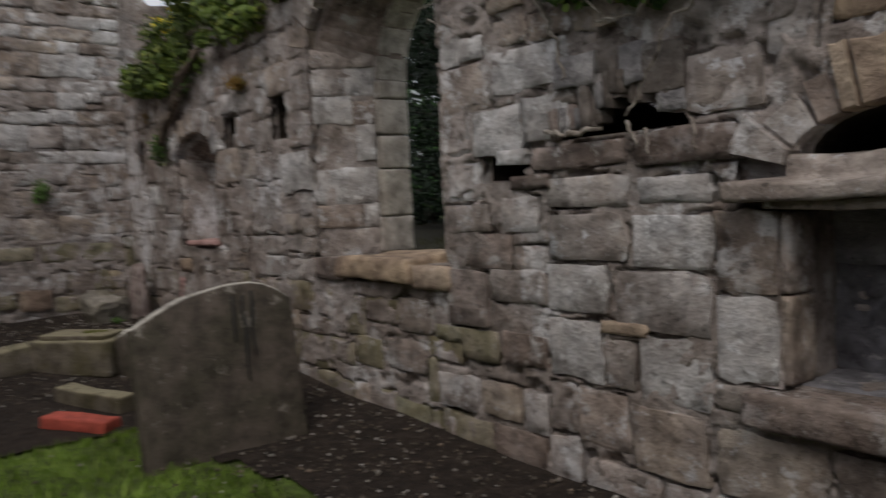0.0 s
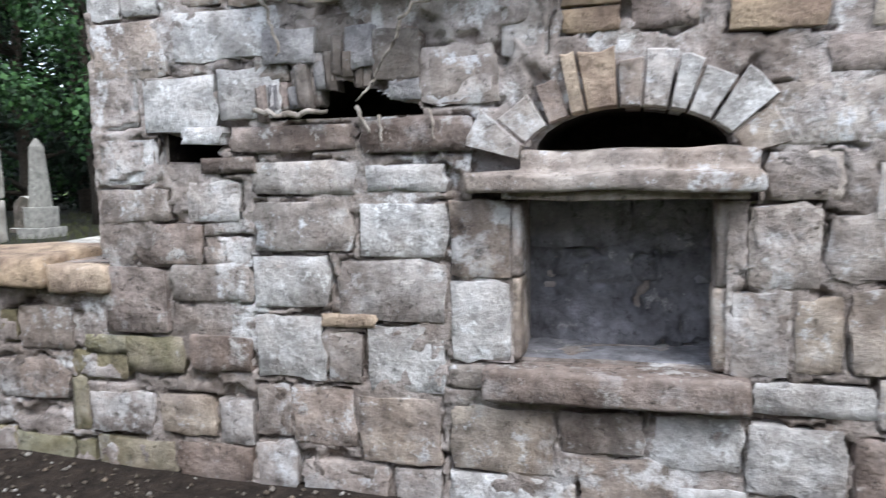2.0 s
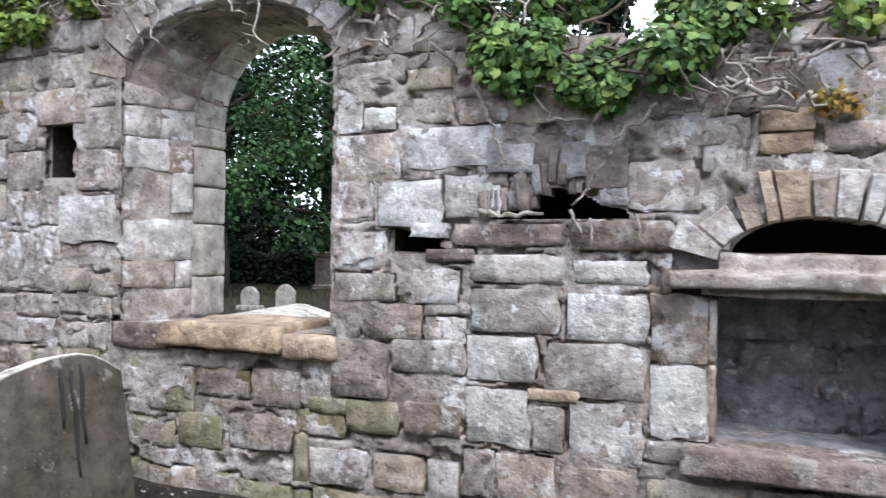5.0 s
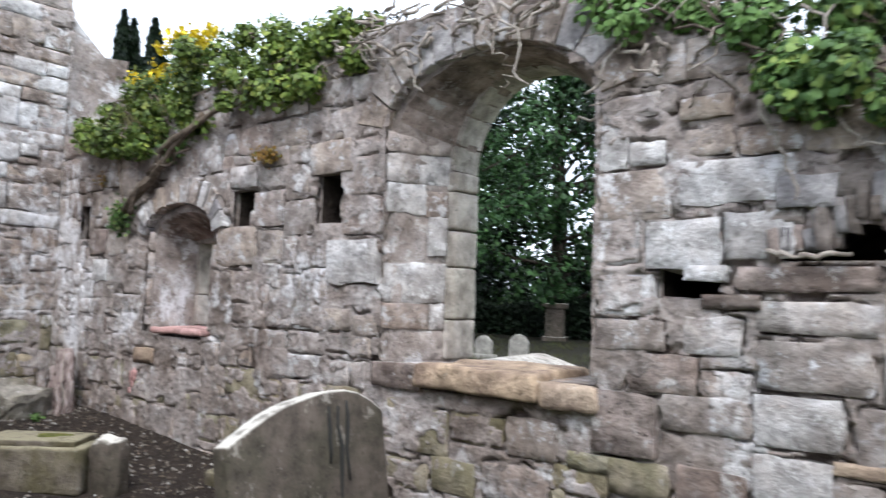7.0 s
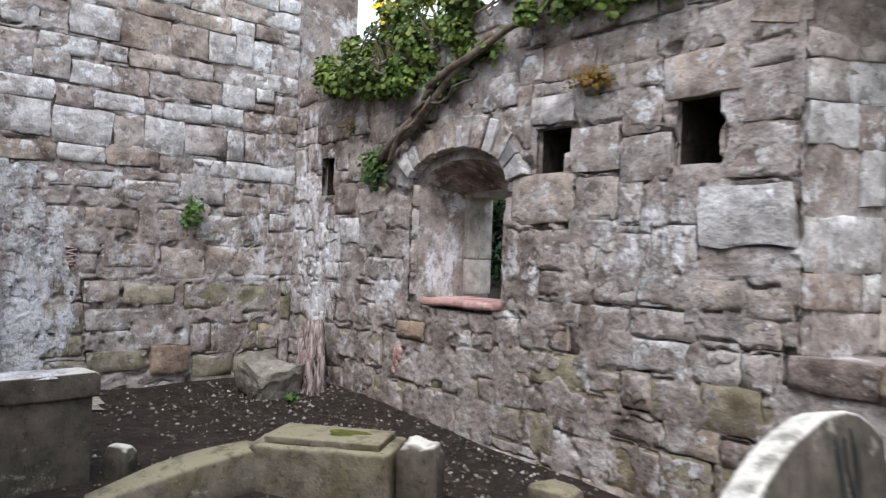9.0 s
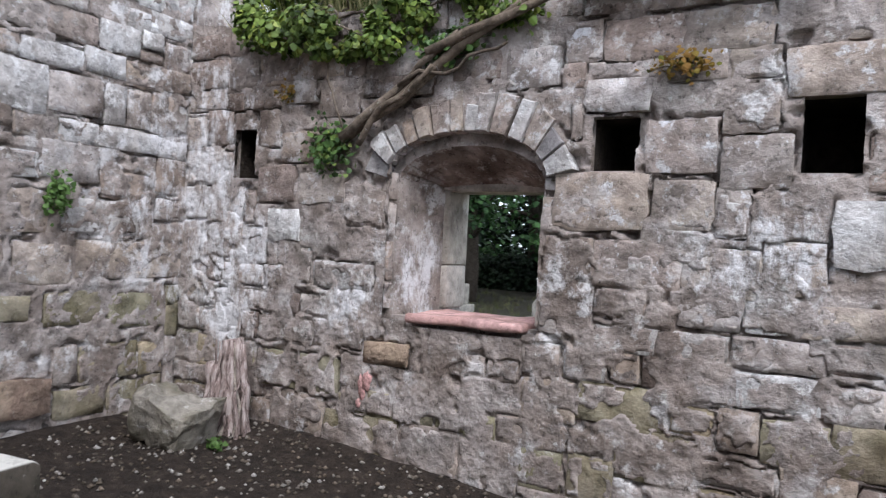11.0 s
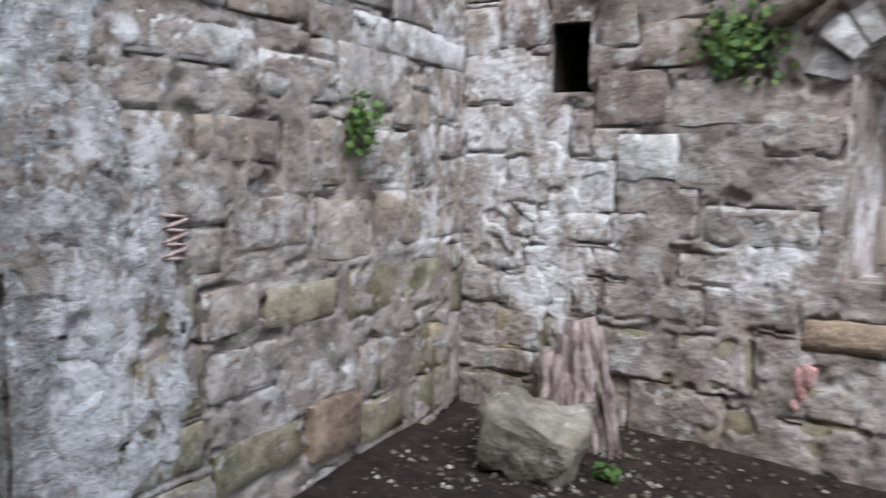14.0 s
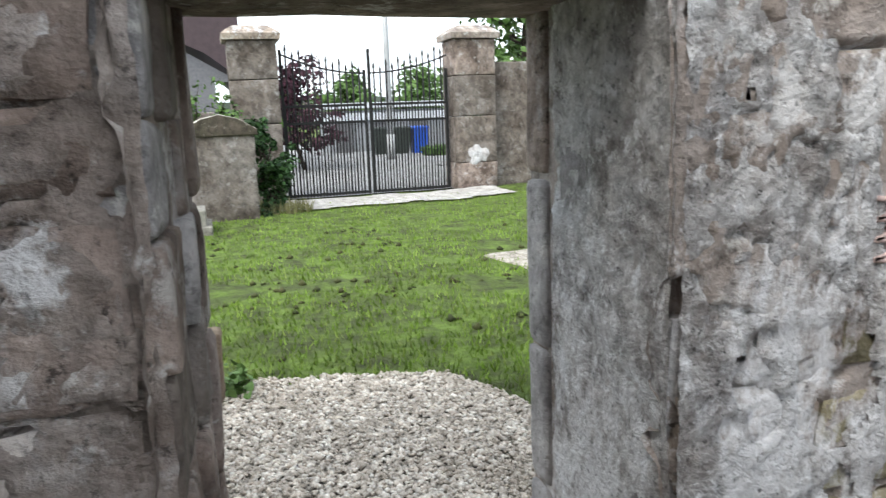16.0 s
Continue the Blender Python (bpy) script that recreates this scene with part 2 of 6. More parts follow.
GRAVEL = rough_mat("gravel_chips", [(0.736, 0.678, 0.598), (0.575, 0.506, 0.437), (0.851, 0.816, 0.759), (0.437, 0.368, 0.310), (0.690, 0.621, 0.540)], 0.1, stain=(0.36, 0.315, 0.265), bump=0.003, grain=3, per="island", spread=0, dark=0.1)
CHIPS = rough_mat("litter_chips", [(0.38, 0.35, 0.31), (0.09, 0.07, 0.055), (0.14, 0.11, 0.085), (0.55, 0.53, 0.50), (0.11, 0.085, 0.065), (0.07, 0.055, 0.04), (0.22, 0.17, 0.13)], 0.0, bump=0.004, grain=3, per="island", spread=0)
CONCRETE = rough_mat("concrete", [(0.48, 0.46, 0.44), (0.48, 0.46, 0.44)], 0.2, stain=(0.34, 0.32, 0.3), bump=0.01)
ASPHALT = rough_mat("pale_asphalt", [(0.30, 0.30, 0.31), (0.30, 0.30, 0.31)], 0.1, stain=(0.22, 0.22, 0.22), bump=0.01)
BARK = rough_mat("bark", [(0.045, 0.036, 0.028), (0.06, 0.048, 0.037)], 0.0, stain=(0.035, 0.028, 0.02), bump=0.04, grain=2)
ROOT = rough_mat("ivy_stem", [(0.15, 0.115, 0.085), (0.21, 0.17, 0.135), (0.10, 0.078, 0.06)], 0.2, stain=(0.08, 0.06, 0.045), bump=0.01, grain=3)
PALE_ROOT = rough_mat("dry_ivy_stem", [(0.45, 0.41, 0.36), (0.36, 0.31, 0.27)], 0.3, stain=(0.2, 0.165, 0.135), bump=0.01, grain=3)
IVY = leaf_mat("ivy_leaf", [(0.045, 0.075, 0.016), (0.085, 0.135, 0.025), (0.15, 0.21, 0.04), (0.06, 0.10, 0.025), (0.26, 0.30, 0.06)])
BLUE_IVY = leaf_mat("dark_ivy_leaf", [(0.026, 0.055, 0.018), (0.055, 0.105, 0.03), (0.095, 0.165, 0.045), (0.16, 0.21, 0.05)])
TREE_LEAF = leaf_mat("tree_leaf", [(0.013, 0.031, 0.012), (0.027, 0.064, 0.021), (0.056, 0.12, 0.036)], 0.5)
YEW_AND_SHADE_LEAF = leaf_mat("yew_and_shade_leaf", [(0.0044, 0.0099, 0.0055), (0.0077, 0.0165, 0.0077), (0.0110, 0.0220, 0.0088)], 0.6)
LIGHT_LEAF = leaf_mat("light_leaf", [(0.06, 0.12, 0.03), (0.09, 0.17, 0.04), (0.12, 0.20, 0.06)], 0.5)
PURPLE_LEAF = leaf_mat("purple_leaf", [(0.05, 0.018, 0.03), (0.08, 0.03, 0.045), (0.035, 0.015, 0.025)], 0.5)
YELLOW = leaf_mat("ragwort_flower", [(0.75, 0.58, 0.02), (0.68, 0.55, 0.03), (0.8, 0.66, 0.05)], 0.6)
CLIPPING = leaf_mat("cut_grass", [(0.045, 0.055, 0.022), (0.07, 0.075, 0.03), (0.05, 0.045, 0.022)], 0.9)
FERN = leaf_mat("fern_frond", [(0.06, 0.115, 0.028), (0.095, 0.165, 0.045)], 0.5)
BROWN_LEAF = leaf_mat("withered_moss", [(0.16, 0.085, 0.02), (0.22, 0.13, 0.03), (0.10, 0.11, 0.02)], 0.8)
STRAW = leaf_mat("dry_stalk", [(0.34, 0.30, 0.16), (0.26, 0.25, 0.12), (0.18, 0.2, 0.08)], 0.8)
GRASS = leaf_mat("grass_blade", [(0.11, 0.18, 0.022), (0.16, 0.26, 0.035), (0.21, 0.33, 0.055), (0.25, 0.31, 0.085)], 0.6)
def timber_mat(name, light, shade):
    """Silvered split timber with grain along its height."""
    m, n, l, b = nodes_of(name)
    geo = n.new("ShaderNodeNewGeometry")
    mp = n.new("ShaderNodeMapping")
    mp.inputs["Scale"].default_value = (34, 34, 3.5)
    l.new(geo.outputs["Position"], mp.inputs["Vector"])
    t = noise_node(n, l, mp.outputs[0], 1.0, 6, 0.6)
    col = ramp_node(n, l, t, [(0.36, (0.05, 0.035, 0.03)), (0.46, shade), (0.58, light)])
    spots = noise_node(n, l, geo.outputs["Position"], 11, 6, 0.7)
    col = mix_node(n, l, ramp_node(n, l, spots, [(0.5, grey(0)), (0.6, grey(0.7))]), col, shade)
    l.new(col, b.inputs["Base Color"])
    b.inputs["Roughness"].default_value = 0.9
    bp = n.new("ShaderNodeBump")
    bp.inputs["Distance"].default_value = 0.02
    l.new(t, bp.inputs["Height"])
    l.new(bp.outputs[0], b.inputs["Normal"])
    return m


DRIFTWOOD = timber_mat("silvered_split_timber", (0.46, 0.39, 0.37), (0.24, 0.18, 0.165))
IRON = plain_mat("black_iron", (0.012, 0.012, 0.013), 0.9, 0.0)
HARL = plain_mat("grey_harling", (0.15, 0.15, 0.16), 0.9, vary=0.2, scale=20, bump=0.01)
ROOF = plain_mat("dark_slate_roof", (0.055, 0.035, 0.04), 0.7, vary=0.2)
SHEET_WHITE = plain_mat("white_cladding", (0.72, 0.75, 0.80), 0.5, vary=0.08)
SHEET_GREY = plain_mat("grey_cladding", (0.27, 0.28, 0.30), 0.6, vary=0.12)
BLUE = plain_mat("blue_plastic", (0.02, 0.10, 0.55), 0.4, vary=0.1)
DARK_PLASTIC = plain_mat("dark_green_plastic", (0.03, 0.04, 0.035), 0.5, vary=0.1)
POLE = plain_mat("galvanised_steel", (0.42, 0.43, 0.44), 0.5, 0.3, vary=0.1)
RED_PAINT = plain_mat("red_paint", (0.44, 0.25, 0.235), 0.95, vary=0.6, scale=60)
FADED_RED = plain_mat("faded_red_paint", (0.45, 0.34, 0.32), 0.95, vary=0.5, scale=60)
RED_CLOTH = plain_mat("red_stone_dust", (0.40, 0.075, 0.05), 0.85, vary=0.35, scale=14, bump=0.01)


# ---- geometry helpers ----
rng = random.Random(7)


def part(name, bm, material, parent=None, label="", smooth=True, at=None):
    me = bpy.data.meshes.new(name)
    bm.normal_update()
    bm.to_mesh(me)
    bm.free()
    me.materials.append(material)
    if smooth:
        me.polygons.foreach_set("use_smooth", [True] * len(me.polygons))
    ob = new(name, me)
    if at is not None:
        ob.matrix_world = at
    if parent is not None:
        ob.parent = parent
    if label:
        ob["label"] = label
    return ob


def thing(name, label, category, at=None, group="", kind=""):
    ob = new(name)
    ob.empty_display_size = 0.1
    if at is not None:
        ob.matrix_world = at
    return tagged(ob, label, category, group, kind)


def loft(rings, caps=True):
    """A closed skin through rings of equal length."""
    bm = bmesh.new()
    vs = [[bm.verts.new(p) for p in ring] for ring in rings]
    n = len(rings[0])
    for a, b in zip(vs, vs[1:]):
        for i in range(n):
            bm.faces.new((a[i], a[(i + 1) % n], b[(i + 1) % n], b[i]))
    if caps:
        bm.faces.new(list(reversed(vs[0])))
        bm.faces.new(vs[-1])
    bmesh.ops.recalc_face_normals(bm, faces=bm.faces)
    return bm


def box(x0, x1, y0, y1, z0, z1):
    return loft([[(x0, y0, z), (x1, y0, z), (x1, y1, z), (x0, y1, z)] for z in (z0, z1)])


def worn_box(w, d, h, bevel=0.02, amp=0.012, cuts=4, seed=0, freq=3.0):
    """A block with its base centre at the origin, rounded and unevenly worn edges."""
    bm = box(-w / 2, w / 2, -d / 2, d / 2, 0, h)
    bmesh.ops.bevel(bm, geom=list(bm.edges), offset=bevel, segments=2, affect="EDGES", profile=0.6)
    longest = [e for e in bm.edges if e.calc_length() > max(0.06, max(w, d, h) / (cuts + 2))]
    bmesh.ops.subdivide_edges(bm, edges=longest, cuts=cuts, use_grid_fill=True)
    off = Vector((seed * 3.7, seed * 1.3, seed * 7.1))
    for v in bm.verts:
        v.co += amp * Vector(noise.noise_vector(v.co * freq + off)) + 0.4 * amp * Vector(noise.noise_vector(v.co * freq * 4 + off))
    bmesh.ops.triangulate(bm, faces=[f for f in bm.faces if len(f.verts) > 4])
    return bm


def tube(points, radii, sides=6, bm=None):
    """A round bar along points; radii one for each point."""
    bm = bm or bmesh.new()
    pts = [Vector(p) for p in points]
    rings = []
    for i, p in enumerate(pts):
        way = (pts[min(i + 1, len(pts) - 1)] - pts[max(i - 1, 0)]).normalized()
        side = way.cross(Vector((0, 0, 1)) if abs(way.z) < 0.9 else Vector((1, 0, 0))).normalized()
        up = side.cross(way)
        rings.append([bm.verts.new(p + radii[i] * (math.cos(a) * side + math.sin(a) * up)) for a in (2 * math.pi * k / sides for k in range(sides))])
    for a, b in zip(rings, rings[1:]):
        for k in range(sides):
            bm.faces.new((a[k], a[(k + 1) % sides], b[(k + 1) % sides], b[k]))
    bm.faces.new(list(reversed(rings[0])))
    bm.faces.new(rings[-1])
    return bm


def wander(start, end, steps, sway, seed):
    """Points on a crooked line from start to end."""
    a, b = Vector(start), Vector(end)
    out = []
    for i in range(steps + 1):
        t = i / steps
        s = math.sin(math.pi * t) if 0 < i < steps else 0
        out.append(a.lerp(b, t) + sway * (0.35 + s) * Vector(noise.noise_vector(Vector((seed * 5.1, t * 4.0, seed * 2.3)))) * (0 if i == 0 else 1))
    return out


def leaf_mass(spots, size, seed, shape=5):
    """Many small folded leaves, one at each spot (place, outward way)."""
    r = random.Random(seed)
    verts, faces = [], []
    outline = ((0, 0), (0.42, 0.22), (0.34, 0.62), (0, 1.0), (-0.34, 0.62), (-0.42, 0.22))
    for place, way in spots:
        s = size * r.uniform(0.6, 1.35)
        n = (Vector(way) + 0.7 * Vector((r.gauss(0, 1), r.gauss(0, 1), r.gauss(0, 1)))).normalized()
        t = n.cross(Vector((r.gauss(0, 1), r.gauss(0, 1), r.gauss(0, 1) - 0.3))).normalized()
        b = n.cross(t)
        k = len(verts)
        for u, v in outline:
            fold = -0.25 * abs(u) + 0.12 * v * (1 - v)
            verts.append(Vector(place) + s * (u * t + (v - 0.5) * b + fold * n))
        faces += [(k, k + 1, k + 2, k + 3), (k, k + 3, k + 4, k + 5)]
    me = bpy.data.meshes.new("leaves")
    me.from_pydata([tuple(v) for v in verts], [], faces)
    return me


def mesh_part(name, me, material, parent, label=""):
    me.materials.append(material)
    ob = new(name, me)
    ob.parent = parent
    if label:
        ob["label"] = label
    return ob


# ---- ground heights ----
def ground_z(x, y):
    """Rises gently towards the west end, level beyond it; soft hollows."""
    steps = ((-60, 0.10), (-7.6, 0.10), (-6.6, 0.13), (-4.65, 0.0), (-2.4, -0.11), (-0.6, -0.15), (5, -0.17), (60, -0.17))
    z = steps[-1][1]
    for (x0, z0), (x1, z1) in zip(steps, steps[1:]):
        if x0 <= x <= x1:
            z = z0 + (z1 - z0) * (x - x0) / (x1 - x0)
            break
    if y > 3.5:
        z += min(1.0, (y - 3.5) / 2) * 0.05
    if -7.6 < x < 3 and y < 1.2:
        z -= min(1.0, (1.2 - y) / 1.5) * 0.06
    if -7.7 < x < 4.6 and 2.7 < y < 3.4:
        z += 0.07 * min(1.0, (y - 2.7) / 0.4)
    if -8.0 < x < -7.2 and 0.75 < y < 2.7:
        z += 0.07 * min(1.0, (-7.2 - x) / 0.4) * min(1.0, (y - 0.75) / 0.3)
    return z + 0.02 * noise.noise(Vector((x * 0.9, y * 0.9, 0))) + 0.01 * noise.noise(Vector((x * 3, y * 3, 4)))


# ---- masonry ----
def stone_mesh(seed):
    """A unit stone: front towards -y, 1 wide, 1 high, 1 deep, rounded and uneven."""
    r = random.Random(seed)
    bm = bmesh.new()
    nx, nz = 5, 4
    bx, bz = r.uniform(0.008, 0.018), r.uniform(0.012, 0.028)
    skew = [r.uniform(-0.03, 0.03) for _ in range(8)]
    grid = []
    for j in range(nz):
        row = []
        for i in range(nx):
            u, v = i / (nx - 1), j / (nz - 1)
            x = (-0.5 + bx) + u * (1 - 2 * bx)
            z = (-0.5 + bz) + v * (1 - 2 * bz)
            y = 0.10 + 0.06 * noise.noise(Vector((x * 2.2 + seed * 9, z * 2.2, seed))) + 0.06 * noise.noise(Vector((x * 5, z * 5, seed * 3.3)))
            row.append(bm.verts.new((x + r.uniform(-0.02, 0.02), y, z + r.uniform(-0.025, 0.025))))
        grid.append(row)
    for j in range(nz - 1):
        for i in range(nx - 1):
            bm.faces.new((grid[j][i], grid[j][i + 1], grid[j + 1][i + 1], grid[j + 1][i]))
    loop = [grid[0][i] for i in range(nx)] + [grid[j][-1] for j in range(1, nz)] + [grid[-1][i] for i in range(nx - 2, -1, -1)] + [grid[j][0] for j in range(nz - 2, 0, -1)]
    edge, tail = [], []
    corners = (grid[0][0], grid[0][-1], grid[-1][-1], grid[-1][0])
    for v in loop:
        x = v.co.x + (bx if v.co.x > 0.5 - bx - 0.03 else -bx if v.co.x < -0.5 + bx + 0.03 else 0)
        z = v.co.z + (bz if v.co.z > 0.5 - bz - 0.04 else -bz if v.co.z < -0.5 + bz + 0.04 else 0)
        if v in corners:
            pull = r.uniform(0.88, 1.0)
            x, z = x * pull, z * pull
        x += skew[int(z > 0)] + r.uniform(-0.028, 0.028)
        z += skew[2 + int(x > 0)] + r.uniform(-0.035, 0.035)
        edge.append(bm.verts.new((x, v.co.y + r.uniform(0.02, 0.07), z)))
        tail.append(bm.verts.new((x, 1.0, z)))
    k = len(loop)
    for a, b in ((loop, edge), (edge, tail)):
        for i in range(k):
            bm.faces.new((a[i], b[i], b[(i + 1) % k], a[(i + 1) % k]))
    bmesh.ops.recalc_face_normals(bm, faces=bm.faces)
    me = bpy.data.meshes.new("stone")
    bm.to_mesh(me)
    bm.free()
    me.polygons.foreach_set("use_smooth", [p.normal.y < -0.8 for p in me.polygons])
    return me


STONE_RECTS = {}
STONE_MESHES = {}


def stone_in(wall, frame_m, u0, z0, u1, z1, material, proud=0.02, deep=0.10, name="stone"):
    """One stone of a wall; frame_m takes (along, inwards, up) of the wall's face to the world."""
    key = (material.name, rng.randrange(14))
    if key not in STONE_MESHES:
        me = stone_mesh(len(STONE_MESHES) + 1)
        me.materials.append(material)
        STONE_MESHES[key] = me
    ob = new(name, STONE_MESHES[key])
    flip = Matrix.Rotation(math.pi, 4, "Y") if rng.random() < 0.5 else Matrix.Identity(4)
    tilt = Matrix.Rotation(rng.gauss(0, 0.012), 4, "Y")
    ob.matrix_world = frame_m @ Matrix.Translation(((u0 + u1) / 2, -proud, (z0 + z1) / 2)) @ tilt @ flip @ Matrix.Diagonal((u1 - u0, deep, z1 - z0, 1))
    ob.parent = wall
    STONE_RECTS.setdefault(frame_key(frame_m), []).append((u0, z0, u1, z1))
    return ob


def frame_key(m):
    return tuple(round(v, 3) for row in m for v in row)


def overlaps(r, others, slack=0.02):
    return any(r[0] < o[2] - slack and r[2] > o[0] + slack and r[1] < o[3] - slack and r[3] > o[1] + slack for o in others)


def cut_out(spans, a, b, gap=0.01):
    out = []
    for s, e in spans:
        if b <= s or a >= e:
            out.append((s, e))
        else:
            if a - gap > s:
                out.append((s, a - gap))
            if b + gap < e:
                out.append((b + gap, e))
    return out


def rubble(wall, frame_m, u0, u1, z0, z1, taken, top=None, pick=None, heights=(0.15, 0.28), widths=(0.2, 0.55), proud=(0.0, 0.03), fill=0.97, least=0.07):
    """Courses of uneven stones over a face, round what is taken already."""
    z = z0
    while z < z1 - 0.05:
        h = min(rng.uniform(*heights), z1 - z)
        spans = [(u0, u1)]
        for o in taken:
            if o[1] < z + h - 0.025 and o[3] > z + 0.025:
                spans = cut_out(spans, o[0], o[2])
        for s, e in spans:
            u = s
            while u < e - least:
                w = rng.uniform(*widths)
                if e - (u + w) < least * 1.6:
                    w = e - u
                mid = u + w / 2
                lid = top(mid) if top else 1e9
                if z + h < lid + 0.02 and rng.random() < fill:
                    lift = rng.uniform(-0.024, 0.024)
                    pieces = [(z, z + h)]
                    if h > 0.2 and rng.random() < 0.07:
                        c = z + h * rng.uniform(0.35, 0.65)
                        pieces = [(z, c), (c, z + h)]
                    for a, b in pieces:
                        g = rng.uniform(0.001, 0.008)
                        stone_in(wall, frame_m, u + g, a + g + lift * 0.7, u + w - g, b - g + lift * 0.7 + rng.uniform(-0.025, 0.012), pick(mid, z) if pick else STONE, rng.uniform(*proud))
                u += w
        z += h


def flush(u, z):
    """Where the mortar still lies level with the stones' faces."""
    p = Vector((u * 0.9, z * 1.2, 2.5))
    west = max(0.0, min(1.0, (-2.9 - u) / 1.2)) * max(0.0, min(1.0, (1.75 - z) / 0.7))
    return 0.007 * west + 0.010 * max(0.0, noise.noise(p * 1.5) + 0.25 * noise.noise(p * 5))


def skin(wall, frame_m, u0, u1, z0, z1, keep, level, material, step=0.025, seed=0.0, pits=0.07, rough=1.0, name="mortar", label="", mask=None, over=None):
    """Uneven mortar over a face: between the stones, lapping over their edges, with dark gaps where it has fallen out."""
    nu, nz = max(2, int((u1 - u0) / step)), max(2, int((z1 - z0) / step))
    idx, verts, faces = {}, [], []

    joints = {}
    if name == "mortar":
        su, sz = (u1 - u0) / nu, (z1 - z0) / nz
        for a0, b0, a1, b1 in STONE_RECTS.get(frame_key(frame_m), ()):
            for i in range(max(0, round((a0 - u0) / su)), min(nu, round((a1 - u0) / su)) + 1):
                for b in (b0, b1):
                    joints[i, round((b - z0) / sz)] = 0.047
            for j in range(max(0, round((b0 - z0) / sz)), min(nz, round((b1 - z0) / sz)) + 1):
                for a in (a0, a1):
                    joints[round((a - u0) / su), j] = 0.047

    def vert(i, j):
        if (i, j) not in idx:
            u, z = u0 + (u1 - u0) * i / nu, z0 + (z1 - z0) * j / nz
            p = Vector((u, z, seed))
            full = over(u, z) if over is not None else 0.0
            worn = max(0.6, 1.0 - 40 * full)
            h = level + 0.012 * noise.noise(p * 1.1) + 0.008 * noise.noise(p * 2.9 + Vector((1, 6, 2))) - worn * joints.get((i + round(2.2 * noise.noise(p * 9)), j + round(2.2 * noise.noise(p * 9 + Vector((4, 4, 4))))), 0.0) * max(0.0, min(1.0, 5 * noise.noise(p * 4.2 + Vector((9, 2, 5))) + 0.5)) + rough * (0.006 * noise.noise(p * 6.5) + 0.005 * noise.noise(p * 17) + 0.005 * noise.noise(p * 38))
            gap = noise.noise(p * 5.3 + Vector((3, 8, 1))) + 0.5 * noise.noise(p * 15)
            if gap > 0.30:
                h -= worn * pits * min(1.0, (gap - 0.30) * 5)
            h += full
            if mask is not None:
                h += max(-0.07, min(0.0, 0.16 * mask(u, z)))
            idx[i, j] = len(verts)
            verts.append(tuple(frame_m @ Vector((u + 0.006 * noise.noise(p * 30), -h, z))))
        return idx[i, j]

    for i in range(nu):
        for j in range(nz):
            if keep is None or keep(u0 + (u1 - u0) * (i + 0.5) / nu, z0 + (z1 - z0) * (j + 0.5) / nz):
                faces.append((vert(i, j), vert(i + 1, j), vert(i + 1, j + 1), vert(i, j + 1)))
    me = bpy.data.meshes.new(name)
    me.from_pydata(verts, [], faces)
    me.polygons.foreach_set("use_smooth", [True] * len(me.polygons))
    return mesh_part(name, me, material, wall, label)


def arch_stones(wall, intrados, thick, y0, y1, material, count, jitter=0.02, name="voussoir", ordered=False):
    """Wedge stones side by side over a curve in the wall's face (points along, up)."""
    pts = [Vector((p[0], p[1])) for p in intrados]
    lens = [0.0]
    for a, b in zip(pts, pts[1:]):
        lens.append(lens[-1] + (b - a).length)

    def at(s):
        for i in range(len(pts) - 1):
            if s <= lens[i + 1] + 1e-9:
                t = (s - lens[i]) / (lens[i + 1] - lens[i])
                way = (pts[i + 1] - pts[i]).normalized()
                return pts[i].lerp(pts[i + 1], t), Vector((-way.y, way.x))
        return pts[-1], Vector((0, 1))

    marks = sorted([0, lens[-1]] + [lens[-1] * (k + rng.uniform(-0.22, 0.22)) / count for k in range(1, count)])
    mats = material if isinstance(material, list) else [material]
    for s, e in zip(marks, marks[1:]):
        g = 0.006
        out = thick * rng.uniform(0.74, 1.22)
        front = y0 + 0.012 - rng.uniform(0.0, jitter)
        ring = []
        for q in (s + g, (s + e) / 2, e - g):
            p, n = at(q)
            if n.y < -0.2:
                n = -n
            ring.append((p, n))
        bot = [p for p, n in ring]
        ends = [p + n * out * rng.uniform(0.93, 1.05) for p, n in reversed(ring)]
        poly = bot + ends
        centre = sum(poly, Vector((0, 0))) / len(poly)
        rings = [[(centre.x + (p.x - centre.x) * k, yy, centre.y + (p.y - centre.y) * k) for p in poly] for yy, k in ((front, 0.93), (front + 0.008, 0.985), (front + 0.02, 1.0), (y1, 1.0))]
        part(name, loft(rings), mats[marks.index(s) * len(mats) // count] if ordered else rng.choice(mats), wall, smooth=False)


def bar(wall, x0, x1, y0, y1, z0, z1, material, name, label="", seed=1, amp=0.015, bevel=0.015, cuts=6):
    bm = worn_box(x1 - x0, y1 - y0, z1 - z0, bevel, amp, cuts, seed, 4.0)
    return part(name, bm, material, wall, label, at=Matrix.Translation(((x0 + x1) / 2, (y0 + y1) / 2, z0)))


def carve(ob, cutters):
    """The object's mesh with the cutters taken out of it."""
    for i, c in enumerate(cutters):
        cme = bpy.data.meshes.new("cutter")
        c.to_mesh(cme)
        c.free()
        cob = new("cutter", cme)
        mod = ob.modifiers.new("cut", "BOOLEAN")
        mod.operation, mod.solver, mod.object = "DIFFERENCE", "EXACT", cob
        bpy.context.view_layer.update()
        made = bpy.data.meshes.new_from_object(ob.evaluated_get(bpy.context.evaluated_depsgraph_get()))
        ob.modifiers.clear()
        ob.data = made
        bpy.data.objects.remove(cob)
        bpy.data.meshes.remove(cme)
    return ob


